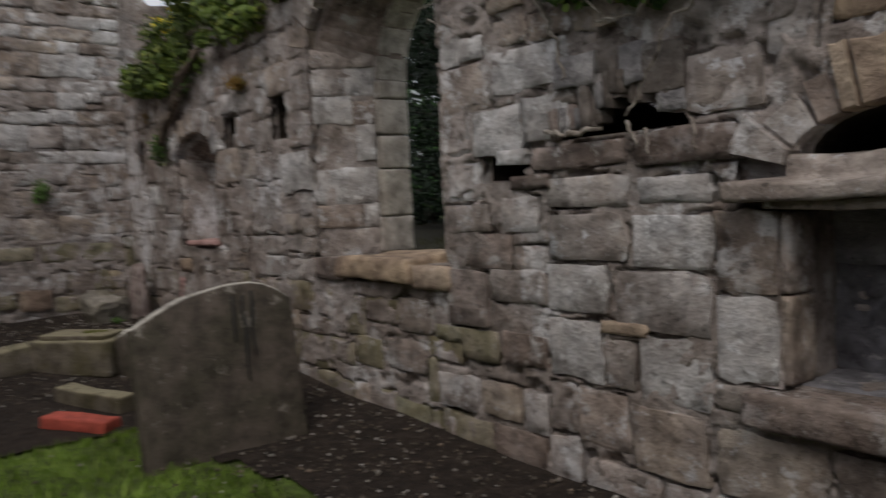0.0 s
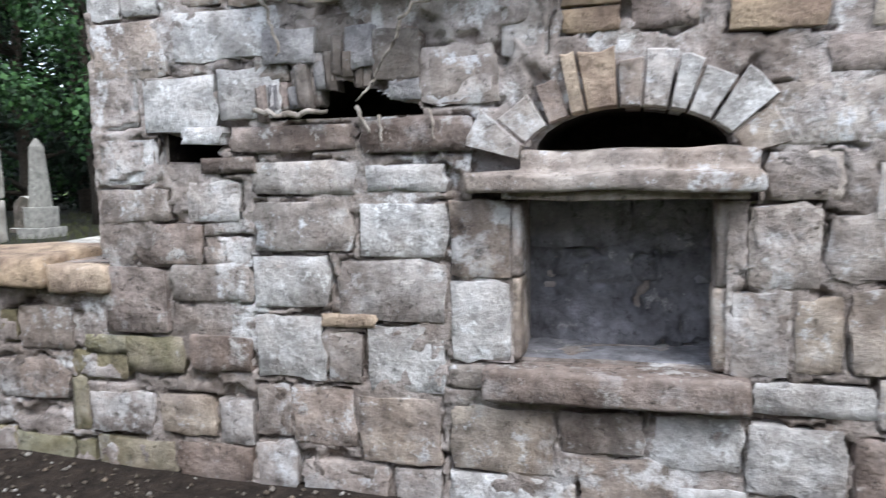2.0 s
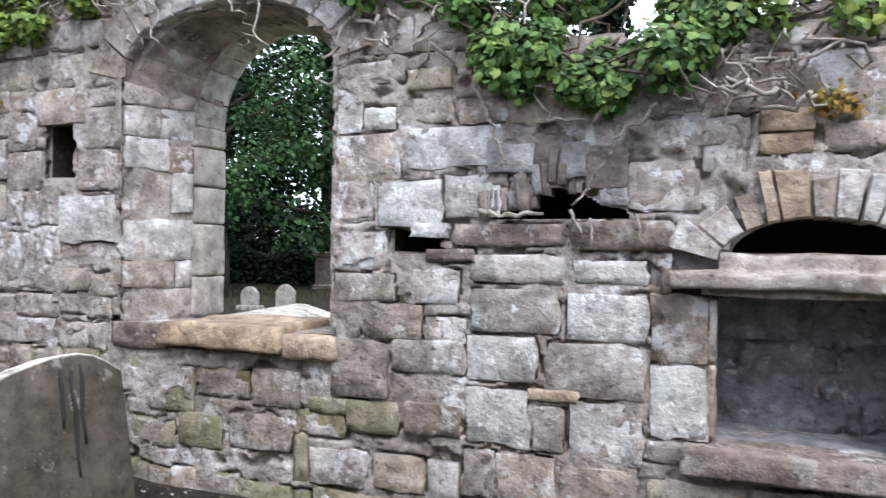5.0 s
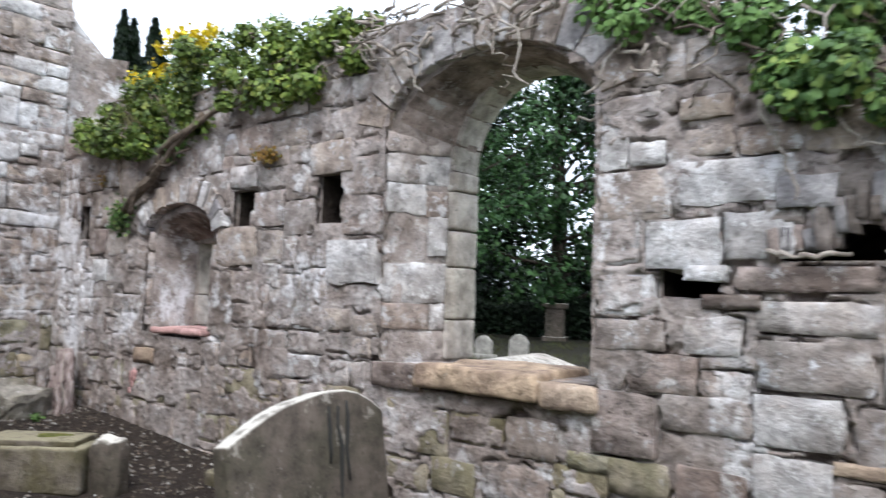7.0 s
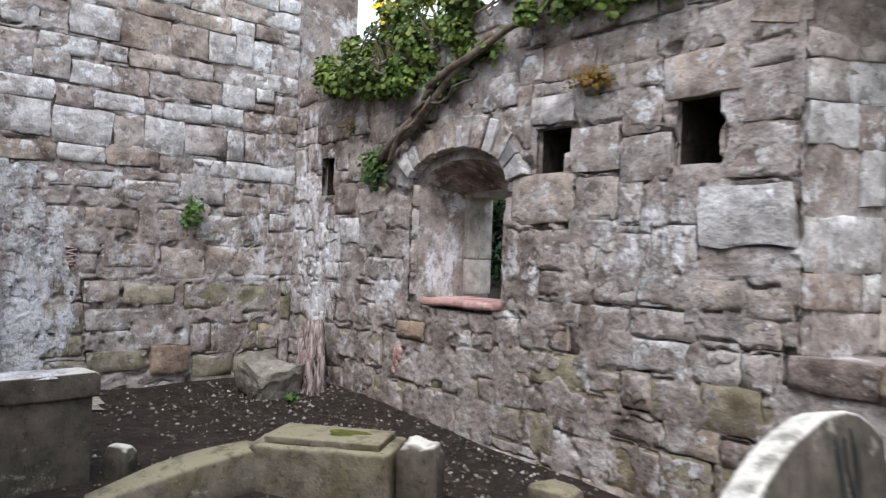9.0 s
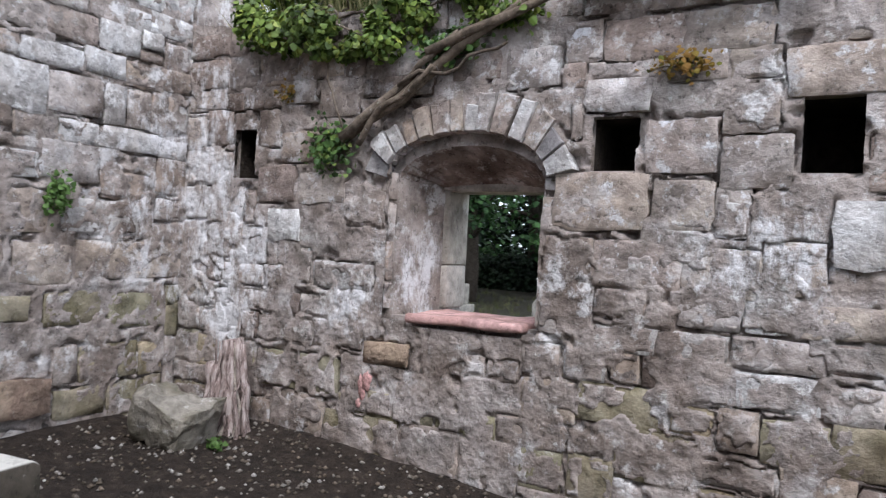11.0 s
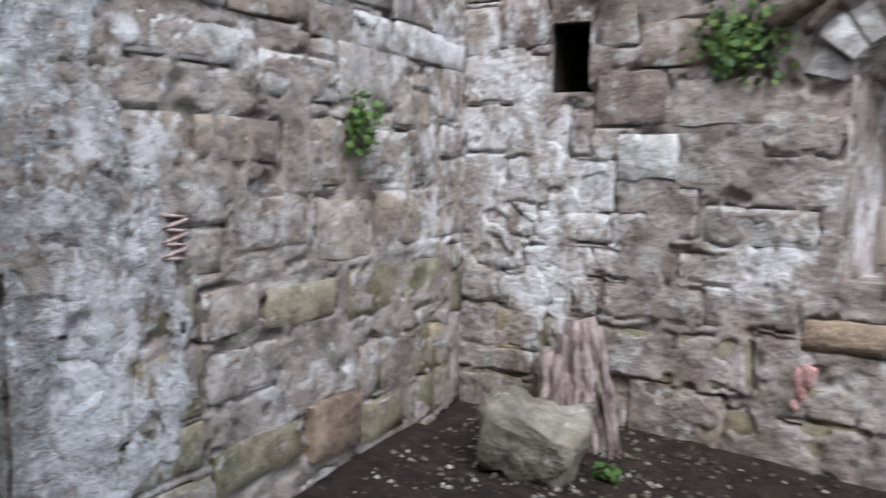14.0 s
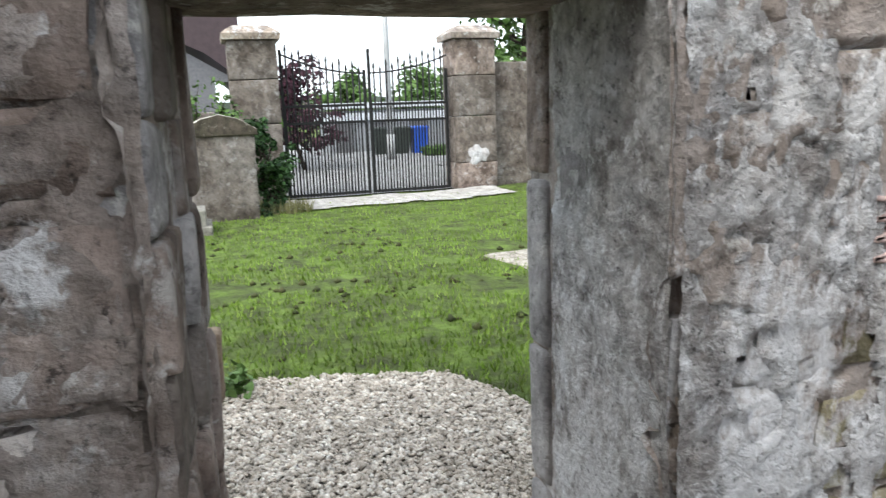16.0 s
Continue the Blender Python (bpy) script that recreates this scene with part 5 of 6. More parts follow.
for i in range(26):
    a = Vector((r0.uniform(-1.2, -0.2), r0.uniform(3.0, 3.2), r0.uniform(2.5, 3.0)))
    over.append((a, a + Vector((r0.uniform(-0.4, 0.4), r0.uniform(-0.08, 0.03), r0.uniform(-0.35, 0.12))), r0.uniform(0.005, 0.014), 0.14))
stems("bare_vine", "bare dry ivy stems trailing down the wall", over, PALE_ROOT, 120)
stems("bare_vine", "ivy root hanging from the wall top to the hollow", [((-0.44, 3.06, 2.42), (-0.38, 3.08, 2.08), 0.016, 0.05), ((-0.38, 3.08, 2.10), (-0.32, 3.08, 1.86), 0.010, 0.04), ((0.26, 3.02, 2.17), (0.15, 3.03, 2.05), 0.018, 0.01), ((0.44, 3.04, 2.12), (0.24, 3.05, 1.97), 0.010, 0.03), ((0.25, 3.05, 1.98), (0.12, 3.06, 1.72), 0.009, 0.03), ((0.13, 3.06, 1.74), (0.04, 3.07, 1.66), 0.007, 0.02), ((-0.14, 3.04, 2.32), (-0.08, 3.05, 2.08), 0.007, 0.05), ((-0.08, 3.05, 2.08), (0.12, 3.04, 2.06), 0.007, 0.03)], PALE_ROOT, 150)
stems("dry_root", "pale dry root lying along the ledge with hanging strands", [((-0.44, 3.09, 1.64), (-0.28, 3.08, 1.61), 0.013, 0.02), ((-0.30, 3.08, 1.615), (-0.10, 3.09, 1.62), 0.015, 0.02), ((0.03, 3.095, 1.64), (0.09, 3.085, 1.53), 0.010, 0.012), ((0.13, 3.09, 1.60), (0.14, 3.085, 1.49), 0.008, 0.01), ((0.34, 3.095, 1.62), (0.37, 3.085, 1.49), 0.007, 0.01)], PALE_ROOT, 170, "root")


# ---- ragwort and grass on the wall's end ----
def ragwort(x, y, z, tall, seed):
    t = thing("ragwort", "tall ragwort with yellow flower heads growing on the wall", "wild flower", Matrix.Translation((x, y, z)), "ragwort on the wall")
    r = random.Random(seed)
    bm, flowers, leaves = bmesh.new(), [], []
    for i in range(9):
        top = Vector((r.gauss(0, 0.16), r.gauss(0, 0.1), tall * r.uniform(0.75, 1.05)))
        pts = wander((r.gauss(0, 0.05), 0, 0), top, 6, 0.05, seed + i)
        tube(pts, [0.006] * 7, 5, bm)
        for k in range(60):
            d = Vector((r.gauss(0, 0.06), r.gauss(0, 0.06), r.gauss(0.0, 0.03)))
            flowers.append((top + d, (0, 0, 1)))
        for k in range(16):
            leaves.append((pts[r.randrange(1, 6)] + Vector((r.gauss(0, 0.05), r.gauss(0, 0.05), r.gauss(0, 0.05))), (0, -0.3, 1)))
    part("stalks", bm, FERN, t)
    tagged(mesh_part("flower_cluster", leaf_mass(flowers, 0.05, seed), YELLOW, t, "yellow flower heads"), kind="stuff")
    g = mesh_part("leaves", leaf_mass(leaves, 0.07, seed + 3), FERN, t)
    return t


ragwort(-6.25, 3.35, 2.92, 0.58, 21)
ragwort(-5.55, 3.4, 3.05, 0.75, 22)


def blades(name, label, spots, tall, mat, seed, thin=0.006, category="grass", kind="stuff"):
    r = random.Random(seed)
    verts, faces = [], []
    for x, y, z in spots:
        h, a = tall * r.uniform(0.5, 1.3), r.uniform(0, 6.28)
        lean = Vector((r.gauss(0, 0.35), r.gauss(0, 0.35), 1)).normalized() * h
        w = Vector((math.cos(a), math.sin(a), 0)) * thin
        k = len(verts)
        p = Vector((x, y, z))
        verts += [tuple(p - w), tuple(p + w), tuple(p + lean)]
        faces.append((k, k + 1, k + 2))
    me = bpy.data.meshes.new(name)
    me.from_pydata(verts, [], faces)
    me.materials.append(mat)
    return tagged(new(name, me), label, category, kind=kind)


r1 = random.Random(8)
blades("tall_grass", "dry straw-coloured grass on the wall top", [(r1.uniform(-7.2, -5.6), YA + r1.uniform(0.02, 0.5), 2.85) for _ in range(1500)], 0.34, STRAW, 31)


# ---- stones and stumps inside ----
def slab_from(profile, thick, bevel, amp, seed, freq=4.0):
    """An upright slab: outline in (along y, up z), thickness along x, worn edges."""
    bm = loft([[(x, y, z) for y, z in profile] for x in (-thick / 2, thick / 2)])
    bmesh.ops.bevel(bm, geom=list(bm.edges), offset=bevel, segments=2, affect="EDGES", profile=0.6)
    bmesh.ops.triangulate(bm, faces=[f for f in bm.faces if len(f.verts) > 4])
    bmesh.ops.subdivide_edges(bm, edges=[e for e in bm.edges if e.calc_length() > 0.14], cuts=2, use_grid_fill=True)
    off = Vector((seed, seed * 2.1, 0))
    for v in bm.verts:
        v.co += amp * Vector(noise.noise_vector(v.co * freq + off))
    return bm


def curve_top(y0, y1, z0, shoulder, crown, at, steps=12):
    out = [(y0, z0), (y1, z0)]
    for i in range(steps + 1):
        t = 1 - i / steps
        k = (1 - ((t - at) / (at if t < at else 1 - at)) ** 2)
        out.append((y0 + (y1 - y0) * t, shoulder[0] * (1 - t) + shoulder[1] * t + (crown - (shoulder[0] * (1 - t) + shoulder[1] * t)) * max(0.0, k)))
    return out


g1 = thing("gravestone", "weathered grey gravestone leaning, black streaks on its face", "gravestone", pose(-2.19, 2.12, -0.16, 0, -11, 0))
part("slab", slab_from(curve_top(-0.50, 0.50, -0.05, (0.86, 0.93), 1.06, 0.72), 0.12, 0.018, 0.012, 3), GRAVE, g1)
for k, (y, z0, z1) in enumerate(((0.16, 0.45, 0.98), (0.22, 0.60, 1.0), (0.10, 0.7, 0.98))):
    bm = tube(wander((0.062, y, z0), (0.063, y + 0.02, z1), 5, 0.02, 60 + k), [0.006, 0.010, 0.012, 0.012, 0.010, 0.006], 5)
    part("stain_ridge", bm, plain_mat("black_algae", (0.02, 0.02, 0.018), 0.9), g1)
tomb = thing("chest_tomb", "low mossy chest tomb with a raised top panel on the soil", "tomb", pose(-4.86, 1.92, 0.0, 0, 0, 38))
part("base", worn_box(0.80, 0.44, 0.31, 0.03, 0.014, 6, 4), MOSSY, tomb, at=None)
top_panel = part("top_panel", worn_box(0.66, 0.33, 0.045, 0.012, 0.006, 5, 5), MOSSY, tomb, "yellow-green mossy top panel")
top_panel.location = (0, 0, 0.305)
moss = part("moss", blob(0.05, 0.02, 0.42, 0.22, 5.5, Matrix.Rotation(radians(-90), 4, "X"), 0.0), MOSS, tomb, "yellow-green moss")
moss.location = (0.05, 0.0, 0.352)
curved = bmesh.new()
rings = []
for i in range(11):
    t = i / 10
    p = Vector((-5.16 + 0.06 * t, 0.72 + 0.86 * t, 0))
    hgt = 0.12 + 0.17 * t ** 1.4 + 0.05 * math.sin(t * 3.1)
    w = 0.10 + 0.04 * math.sin(t * 3)
    side = Vector((1, -0.25 + 0.6 * t, 0)).normalized() * w
    rings.append([tuple(p - side + Vector((0, 0, -0.08))), tuple(p + side + Vector((0, 0, -0.08))), tuple(p + side * 0.92 + Vector((0, 0, hgt - 0.02))), tuple(p + side * 0.7 + Vector((0, 0, hgt))), tuple(p - side * 0.7 + Vector((0, 0, hgt))), tuple(p - side * 0.92 + Vector((0, 0, hgt - 0.02)))])
tagged(part("kerb_stone", loft(rings), MOSSY), "curved mossy grave kerb stone lying on the soil", "kerb stone")


def rock(name, label, x, y, w, d, h, seed, mat, yaw=0, sink=0.04, rough=0.25, category="stone"):
    bm = bmesh.new()
    bmesh.ops.create_icosphere(bm, subdivisions=4, radius=1.0)
    off = Vector((seed * 4.1, seed, seed * 2))
    for v in bm.verts:
        d0 = v.co.normalized()
        k = 1.0 + rough * noise.noise(d0 * 1.3 + off) + rough * 0.5 * noise.noise(d0 * 3.1 + off) + 0.03 * noise.noise(d0 * 9 + off)
        q = d0 * k
        q = Vector([math.copysign(abs(c) ** 0.6, c) for c in q])
        v.co = Vector((q.x * w / 2, q.y * d / 2, (q.z + 0.9) * h / 1.8))
    return tagged(part(name, bm, mat, at=pose(x, y, ground_z(x, y) - sink, 0, 0, yaw)), label, category)


bm = worn_box(0.58, 0.44, 0.36, 0.09, 0.12, 6, 14, 2.2)
for v in bm.verts:
    v.co.z *= 1.0 - 0.45 * max(0.0, v.co.y) - 0.25 * max(0.0, -v.co.x)
    v.co.x *= 1.0 - 0.5 * max(0.0, 0.17 - v.co.z)
tagged(part("boulder", bm, ROCK, at=pose(-6.98, 2.60, 0.09, 10, 12, 14) @ Matrix.Diagonal((0.82, 0.9, 1.0, 1.0))), "rough grey boulder resting on the soil in the corner", "boulder")
rock("stone_block", "broken upright stone fragment with a pale chipped top", -4.38, 2.18, 0.24, 0.20, 0.42, 5, GRAVE, 20, 0.05, 0.3)
rock("stone_block", "small mossy stone block at the foot of the wall", -4.02, 2.86, 0.30, 0.22, 0.14, 8, MOSSY, 10, 0.04, 0.2)
rock("stone_block", "small carved stone lump on the soil", -5.62, 1.02, 0.16, 0.14, 0.22, 9, GRAVE, 30, 0.04, 0.25)
h1 = thing("gravestone", "dark grey headstone with a flat capping slab", "gravestone", pose(-5.66, 0.50, -0.02, 0, 0, 6))
part("slab", slab_from([(-0.36, -0.06), (0.36, -0.06), (0.36, 0.55), (-0.36, 0.55)], 0.16, 0.012, 0.006, 7), GRAVE, h1)
part("capping", slab_from([(-0.39, 0.55), (0.39, 0.55), (0.39, 0.665), (0.36, 0.685), (-0.36, 0.685), (-0.39, 0.665)], 0.21, 0.012, 0.005, 9), GRAVE, h1, "capping slab with bird-limed top")
part("bird_lime", blob(0.0, 0.0, 0.24, 0.88, 2.2, pose(0, 0, 0.685, -90, 0, 0), 0.004), LIME, h1, "white bird lime on the top")
tagged(part("kerb_stone", worn_box(0.50, 0.17, 0.09, 0.015, 0.01, 5, 6), RED_CLOTH, at=pose(-3.28, 1.52, ground_z(-3.28, 1.52) + 0.01, 0, 4, 38)), "fallen kerb stone with a red painted top", "kerb stone")
tagged(part("kerb_stone", worn_box(0.7, 0.16, 0.14, 0.02, 0.014, 5, 16), MOSSY, at=pose(-3.72, 1.72, ground_z(-3.72, 1.72) + 0.0, 0, 2, 24)), "mossy grave kerb stone lying on the soil", "kerb stone")

stump = thing("tree_stump", "split weathered grey driftwood stump leaning in the corner", "stump", Matrix.Translation((-6.86, 2.95, 0.08)))
for k, (x0, y0, x1, y1, z1, rad) in enumerate(((0.10, -0.02, 0.0, 0.02, 0.68, 0.075), (0.0, -0.05, -0.05, 0.02, 0.60, 0.065), (-0.09, -0.04, -0.14, 0.0, 0.52, 0.055), (0.19, -0.03, 0.04, 0.03, 0.70, 0.04), (-0.03, -0.10, -0.10, -0.02, 0.50, 0.035), (0.24, -0.05, 0.08, 0.02, 0.66, 0.016), (0.14, -0.09, 0.03, -0.01, 0.58, 0.03))):
    pts = wander((x0, y0, 0.0), (x1, y1, z1), 8, 0.035, 200 + k)
    bm = tube(pts, [1.3 * rad * (1.15 - 0.45 * i / 8 + 0.18 * noise.noise(Vector((i * 0.9, k, 0)))) for i in range(9)], 9)
    for v in bm.verts:
        v.co += 0.022 * Vector(noise.noise_vector(Vector((v.co.x * 30, v.co.y * 30, v.co.z * 3))))
    part("splinter", bm, DRIFTWOOD, stump)
for k in range(16):
    x0 = -0.16 + 0.42 * (k + 0.5) / 16
    pts = wander((x0 + 0.02, -0.10 + 0.04 * math.sin(k * 2.1), 0.0), (x0 * 0.6 - 0.03, -0.03, 0.40 + 0.28 * abs(math.sin(k * 1.7))), 8, 0.04, 260 + k)
    part("splinter", tube(pts, [0.014 * (1.2 - 0.9 * i / 8) for i in range(9)], 6), DRIFTWOOD if k % 4 else PALE_ROOT, stump)
sprig("weed", "small bright green weed growing on the soil", pose(-6.60, 2.62, 0.13, -60, 0, 0), 0, 0.02, 0.10, 0.08, 60, 0.035, FERN)
sprig("weed", "coarse green weed at the edge of the gravel", pose(-10.25, -0.2, 0.12, -60, 0, 0), 0, 0.02, 0.26, 0.12, 120, 0.05, FERN)
sprig("weed", "small yellow-flowered weed growing in the grass", pose(-0.9, 2.05, -0.13, -60, 0, 0), 0, 0.02, 0.12, 0.08, 60, 0.03, LIGHT_LEAF)


def chips(name, label, spots, size, mat, seed, category):
    """Scattered small angular bits, each a squashed octahedron."""
    r = random.Random(seed)
    verts, faces = [], []
    for x, y, z in spots:
        s = size * r.uniform(0.5, 1.5)
        a = r.uniform(0, 6.28)
        c, d = math.cos(a), math.sin(a)
        k = len(verts)
        lx, ly, lz = s * r.uniform(0.7, 1.2), s * r.uniform(0.6, 0.95), s * r.uniform(0.45, 0.75)
        for px, py, pz in ((lx, 0, 0), (0, ly, 0), (-lx * 0.9, 0, 0), (0, -ly, 0), (lx * 0.2, ly * 0.1, lz), (0, 0, -lz)):
            verts.append((x + c * px - d * py, y + d * px + c * py, z + pz + lz * 0.3))
        for i in range(4):
            j = (i + 1) % 4
            faces += [(k + i, k + j, k + 4), (k + j, k + i, k + 5)]
    me = bpy.data.meshes.new(name)
    me.from_pydata(verts, [], faces)
    me.polygons.foreach_set("use_smooth", [True] * len(me.polygons))
    me.materials.append(mat)
    return tagged(new(name, me), label, category, kind="stuff")


r2 = random.Random(15)
spots = []
for _ in range(3200):
    x, y = r2.uniform(-7.5, 3.0), 3.1 - abs(r2.gauss(0, 0.75))
    if r2.random() < 0.25:
        x, y = r2.uniform(-7.5, -4.0), r2.uniform(0.6, 3.1)
    spots.append((x, y, ground_z(x, y) + 0.022))
chips("litter", "stone chips, twigs and dry leaves scattered on the soil", spots, 0.016, CHIPS, 41, "debris")
spots = []
for _ in range(40000):
    x, y = r2.uniform(-10.6, -7.7), r2.uniform(-0.85, 1.3)
    if -8.4 < x < -7.6 and not -0.3 < y < 0.62:
        continue
    if x < gravel_end(y) - 0.05 * r2.random():
        continue
    spots.append((x, y, ground_z(x, y) + 0.038))
chips("gravel", "pale gravel chips on the path", spots, 0.0135, GRAVEL, 42, "gravel")

spots = []
for _ in range(36000):
    x = -9.0 - 9.8 * r2.random() ** 1.6
    y = r2.uniform(-2.2, 4.2) * (0.6 + 0.045 * -x)
    if x > gravel_end(y) + 0.06 * r2.random() and -1.1 < y < 1.4:
        continue
    if noise.noise(Vector((x * 1.3, y * 1.3, 5))) > 0.33:
        continue
    spots.append((x, y, ground_z(x, y)))
blades("lawn_grass", "short mown green grass of the churchyard", spots, 0.05, GRASS, 43, 0.007)
spots = []
for _ in range(16000):
    x, y = r2.uniform(-3.0, 2.6), r2.uniform(0.3, 2.2)
    if y < 1.95 + 0.4 * noise.noise(Vector((x * 0.8, y * 0.8, 2))):
        spots.append((x, y, ground_z(x, y)))
blades("inner_grass", "short grass on the floor of the ruin", spots, 0.06, GRASS, 44, 0.006)
spots = [(x, y, ground_z(x, y)) for x, y in ((r2.uniform(-16, -15.2) + 5 * r2.random(), r2.uniform(-1.5, 4)) for _ in range(420))]
chips("grass_clippings", "dark clumps of mown grass lying on the lawn", [s for s in spots if noise.noise(Vector((s[0], s[1], 3))) > 0.0], 0.036, CLIPPING, 45, "clippings")


# ---- trees ----
def tree(label, x, y, tall, spread, seed, mat, leaf=0.16, count=4200, low=0.15, trunk=0.22, squash=1.0, category="tree", name="tree", group="churchyard trees"):
    z = ground_z(x, y) - 0.05
    t = thing(name, label, category, Matrix.Translation((x, y, z)), group)
    r = random.Random(seed)
    bm = bmesh.new()
    pts = wander((0, 0, 0), (r.gauss(0, 0.3), r.gauss(0, 0.3), tall * 0.85), 9, 0.25, seed)
    tube(pts, [trunk * (1 - 0.85 * i / 9) for i in range(10)], 9, bm)
    clumps = []
    for i in range(26):
        t0 = low + (1 - low) * (i + r.random()) / 26
        base = pts[min(9, int(t0 * 9))]
        a = r.uniform(0, 6.28)
        reach = spread * (math.sin(math.pi * min(1.0, 0.22 + 0.78 * t0)) ** 0.7) * r.uniform(0.55, 1.1)
        tip = Vector((math.cos(a) * reach, math.sin(a) * reach, tall * t0 * squash + r.uniform(-0.3, 0.6)))
        limb = wander(base, tip, 5, 0.2, seed + i)
        tube(limb, [trunk * 0.3 * (1 - 0.8 * k / 5) for k in range(6)], 5, bm)
        for k in range(2, 6):
            clumps.append((limb[k], r.uniform(0.35, 0.75) * spread / 2.6))
    part("trunk", bm, BARK, t)
    spots = []
    for i in range(count):
        c, s = clumps[r.randrange(len(clumps))]
        d = Vector((r.gauss(0, 1), r.gauss(0, 1), r.gauss(0, 0.75)))
        spots.append((c + d.normalized() * s * r.random() ** 0.4, d + Vector((0, 0, 0.8))))
    mesh_part("crown", leaf_mass(spots, leaf, seed + 1), mat, t)
    return t


def conifer(label, x, y, tall, spread, seed, count=2600):
    z = ground_z(x, y) - 0.05
    t = thing("conifer", label, "tree", Matrix.Translation((x, y, z)), "tall conifers")
    r = random.Random(seed)
    part("trunk", tube([(0, 0, 0), (0, 0, tall * 0.5), (0, 0, tall * 0.97)], [0.3, 0.2, 0.03], 8), BARK, t)
    spots = []
    for i in range(count):
        k = r.random() ** 0.8
        a = r.uniform(0, 6.28)
        rad = spread * (1 - k) ** 0.8 * (0.7 + 0.3 * math.sin(a * 3 + k * 20)) * r.uniform(0.5, 1.05)
        spots.append((Vector((math.cos(a) * rad, math.sin(a) * rad, tall * (0.06 + 0.94 * k))), (math.cos(a), math.sin(a), 0.5)))
    mesh_part("crown", leaf_mass(spots, 0.5, seed), YEW_AND_SHADE_LEAF, t)
    return t


for k, (x, y, tall, spread) in enumerate(((-16.5, 20.5, 11.0, 4.4), (-12.6, 22.5, 12.0, 4.6), (-20.5, 21.0, 11.5, 4.6), (-24.5, 23.0, 12.0, 5.0), (-9.5, 25.0, 12.0, 4.6), (-3.3, 22.0, 10.5, 3.3), (-29.0, 24.0, 12.0, 5.0), (-15.0, 27.0, 13.0, 5.0), (-33.5, 22.0, 12.0, 5.0))):
    tree("dense dark green tree with low hanging branches behind the ruin", x, y, tall, spread, 300 + k, TREE_LEAF if k % 3 and k != 5 else YEW_AND_SHADE_LEAF, 0.19, 13000 if k not in (4, 7, 1) else (9000 if k == 1 else 5000), 0.06 if k not in (4, 7) else 0.28, 0.3)
tree("dark tree with a bare trunk and hanging canopy", -6.3, 17.3, 9.5, 3.6, 330, YEW_AND_SHADE_LEAF, 0.14, 9500, 0.40, 0.21)
tree("leafy green tree behind the graves", -9.0, 22.5, 8.5, 2.2, 333, TREE_LEAF, 0.14, 6500, 0.06, 0.16)
tree("dark tree with a bare trunk and hanging canopy", -11.6, 15.2, 8.5, 2.8, 331, TREE_LEAF, 0.11, 11000, 0.3, 0.2)
# Near-black leaves put the deep shade on this tree into its colour.
tree("dark tree with a bare trunk and hanging canopy", -14.0, 15.5, 9.0, 3.4, 332, YEW_AND_SHADE_LEAF, 0.11, 15000, 0.16, 0.25)
for k, (x, y, tall) in enumerate(((-62, 31, 26), (-58.5, 32, 24.5), (-66, 34, 27), (-54.5, 33, 20))):
    conifer("tall dark pointed conifer far behind the ruin", x, y, tall, 4.6, 400 + k, 5200)
tree("thin bare-branched shrub behind the wall top", -8.2, 5.6, 4.6, 1.2, 350, TREE_LEAF, 0.07, 260, 0.5, 0.05, name="shrub", category="shrub")


def hedge(label, x0, x1, y0, y1, tall, mat, seed, count, leaf, name="hedge", category="hedge"):
    t = thing(name, label, category)
    r = random.Random(seed)
    spots, bm = [], bmesh.new()
    for i in range(count):
        x, y = r.uniform(x0, x1), r.uniform(y0, y1)
        top = tall * (0.75 + 0.3 * noise.noise(Vector((x * 0.8, y * 0.8, seed))))
        z = ground_z(x, y) + top * r.random() ** 0.7
        spots.append((Vector((x, y, z)), (0, -0.6, 0.8)))
    for i in range(24):
        x, y = x0 + (x1 - x0) * (i + 0.5) / 24, (y0 + y1) / 2
        tube([(x, y, ground_z(x, y) - 0.05), (x + r.gauss(0, 0.1), y, ground_z(x, y) + tall * 0.7)], [0.03, 0.01], 5, bm)
    part("stems", bm, BARK, t)
    mesh_part("foliage", leaf_mass(spots, leaf, seed), mat, t)
    return t


hedge("dark tangled undergrowth under the trees", -40, -13, 27.5, 30.0, 4.2, YEW_AND_SHADE_LEAF, 61, 16000, 0.25, "undergrowth", "undergrowth")
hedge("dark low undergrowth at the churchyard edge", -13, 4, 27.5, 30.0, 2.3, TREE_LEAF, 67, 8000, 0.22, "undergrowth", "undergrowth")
hedge("dark clipped hedge behind the graves", -16.0, -7.2, 21.0, 22.2, 1.5, YEW_AND_SHADE_LEAF, 66, 13000, 0.13)


# ---- gravestones outside the windows ----
def headstone(label, x, y, w, h, thick, mat, yaw=0.0, tilt=0.0, round_top=True, sink=0.1):
    t = thing("gravestone", label, "gravestone", pose(x, y, ground_z(x, y) - sink, tilt, 0, yaw + 90), "churchyard gravestones")
    prof = curve_top(-w / 2, w / 2, 0, (h * 0.78, h * 0.78), h, 0.5) if round_top else [(-w / 2, 0), (w / 2, 0), (w / 2, h), (-w / 2, h)]
    part("slab", slab_from(prof, thick, 0.012, 0.006, x), mat, t)
    part("plinth", worn_box(thick + 0.14, w + 0.14, sink + 0.12, 0.015, 0.006, 3, 2), mat, t)
    return t


headstone("white rounded gravestone under the trees", -8.35, 12.0, 0.40, 0.60, 0.09, WHITE_STONE)
headstone("white rounded gravestone under the trees", -7.50, 12.0, 0.40, 0.68, 0.09, WHITE_STONE, 8)
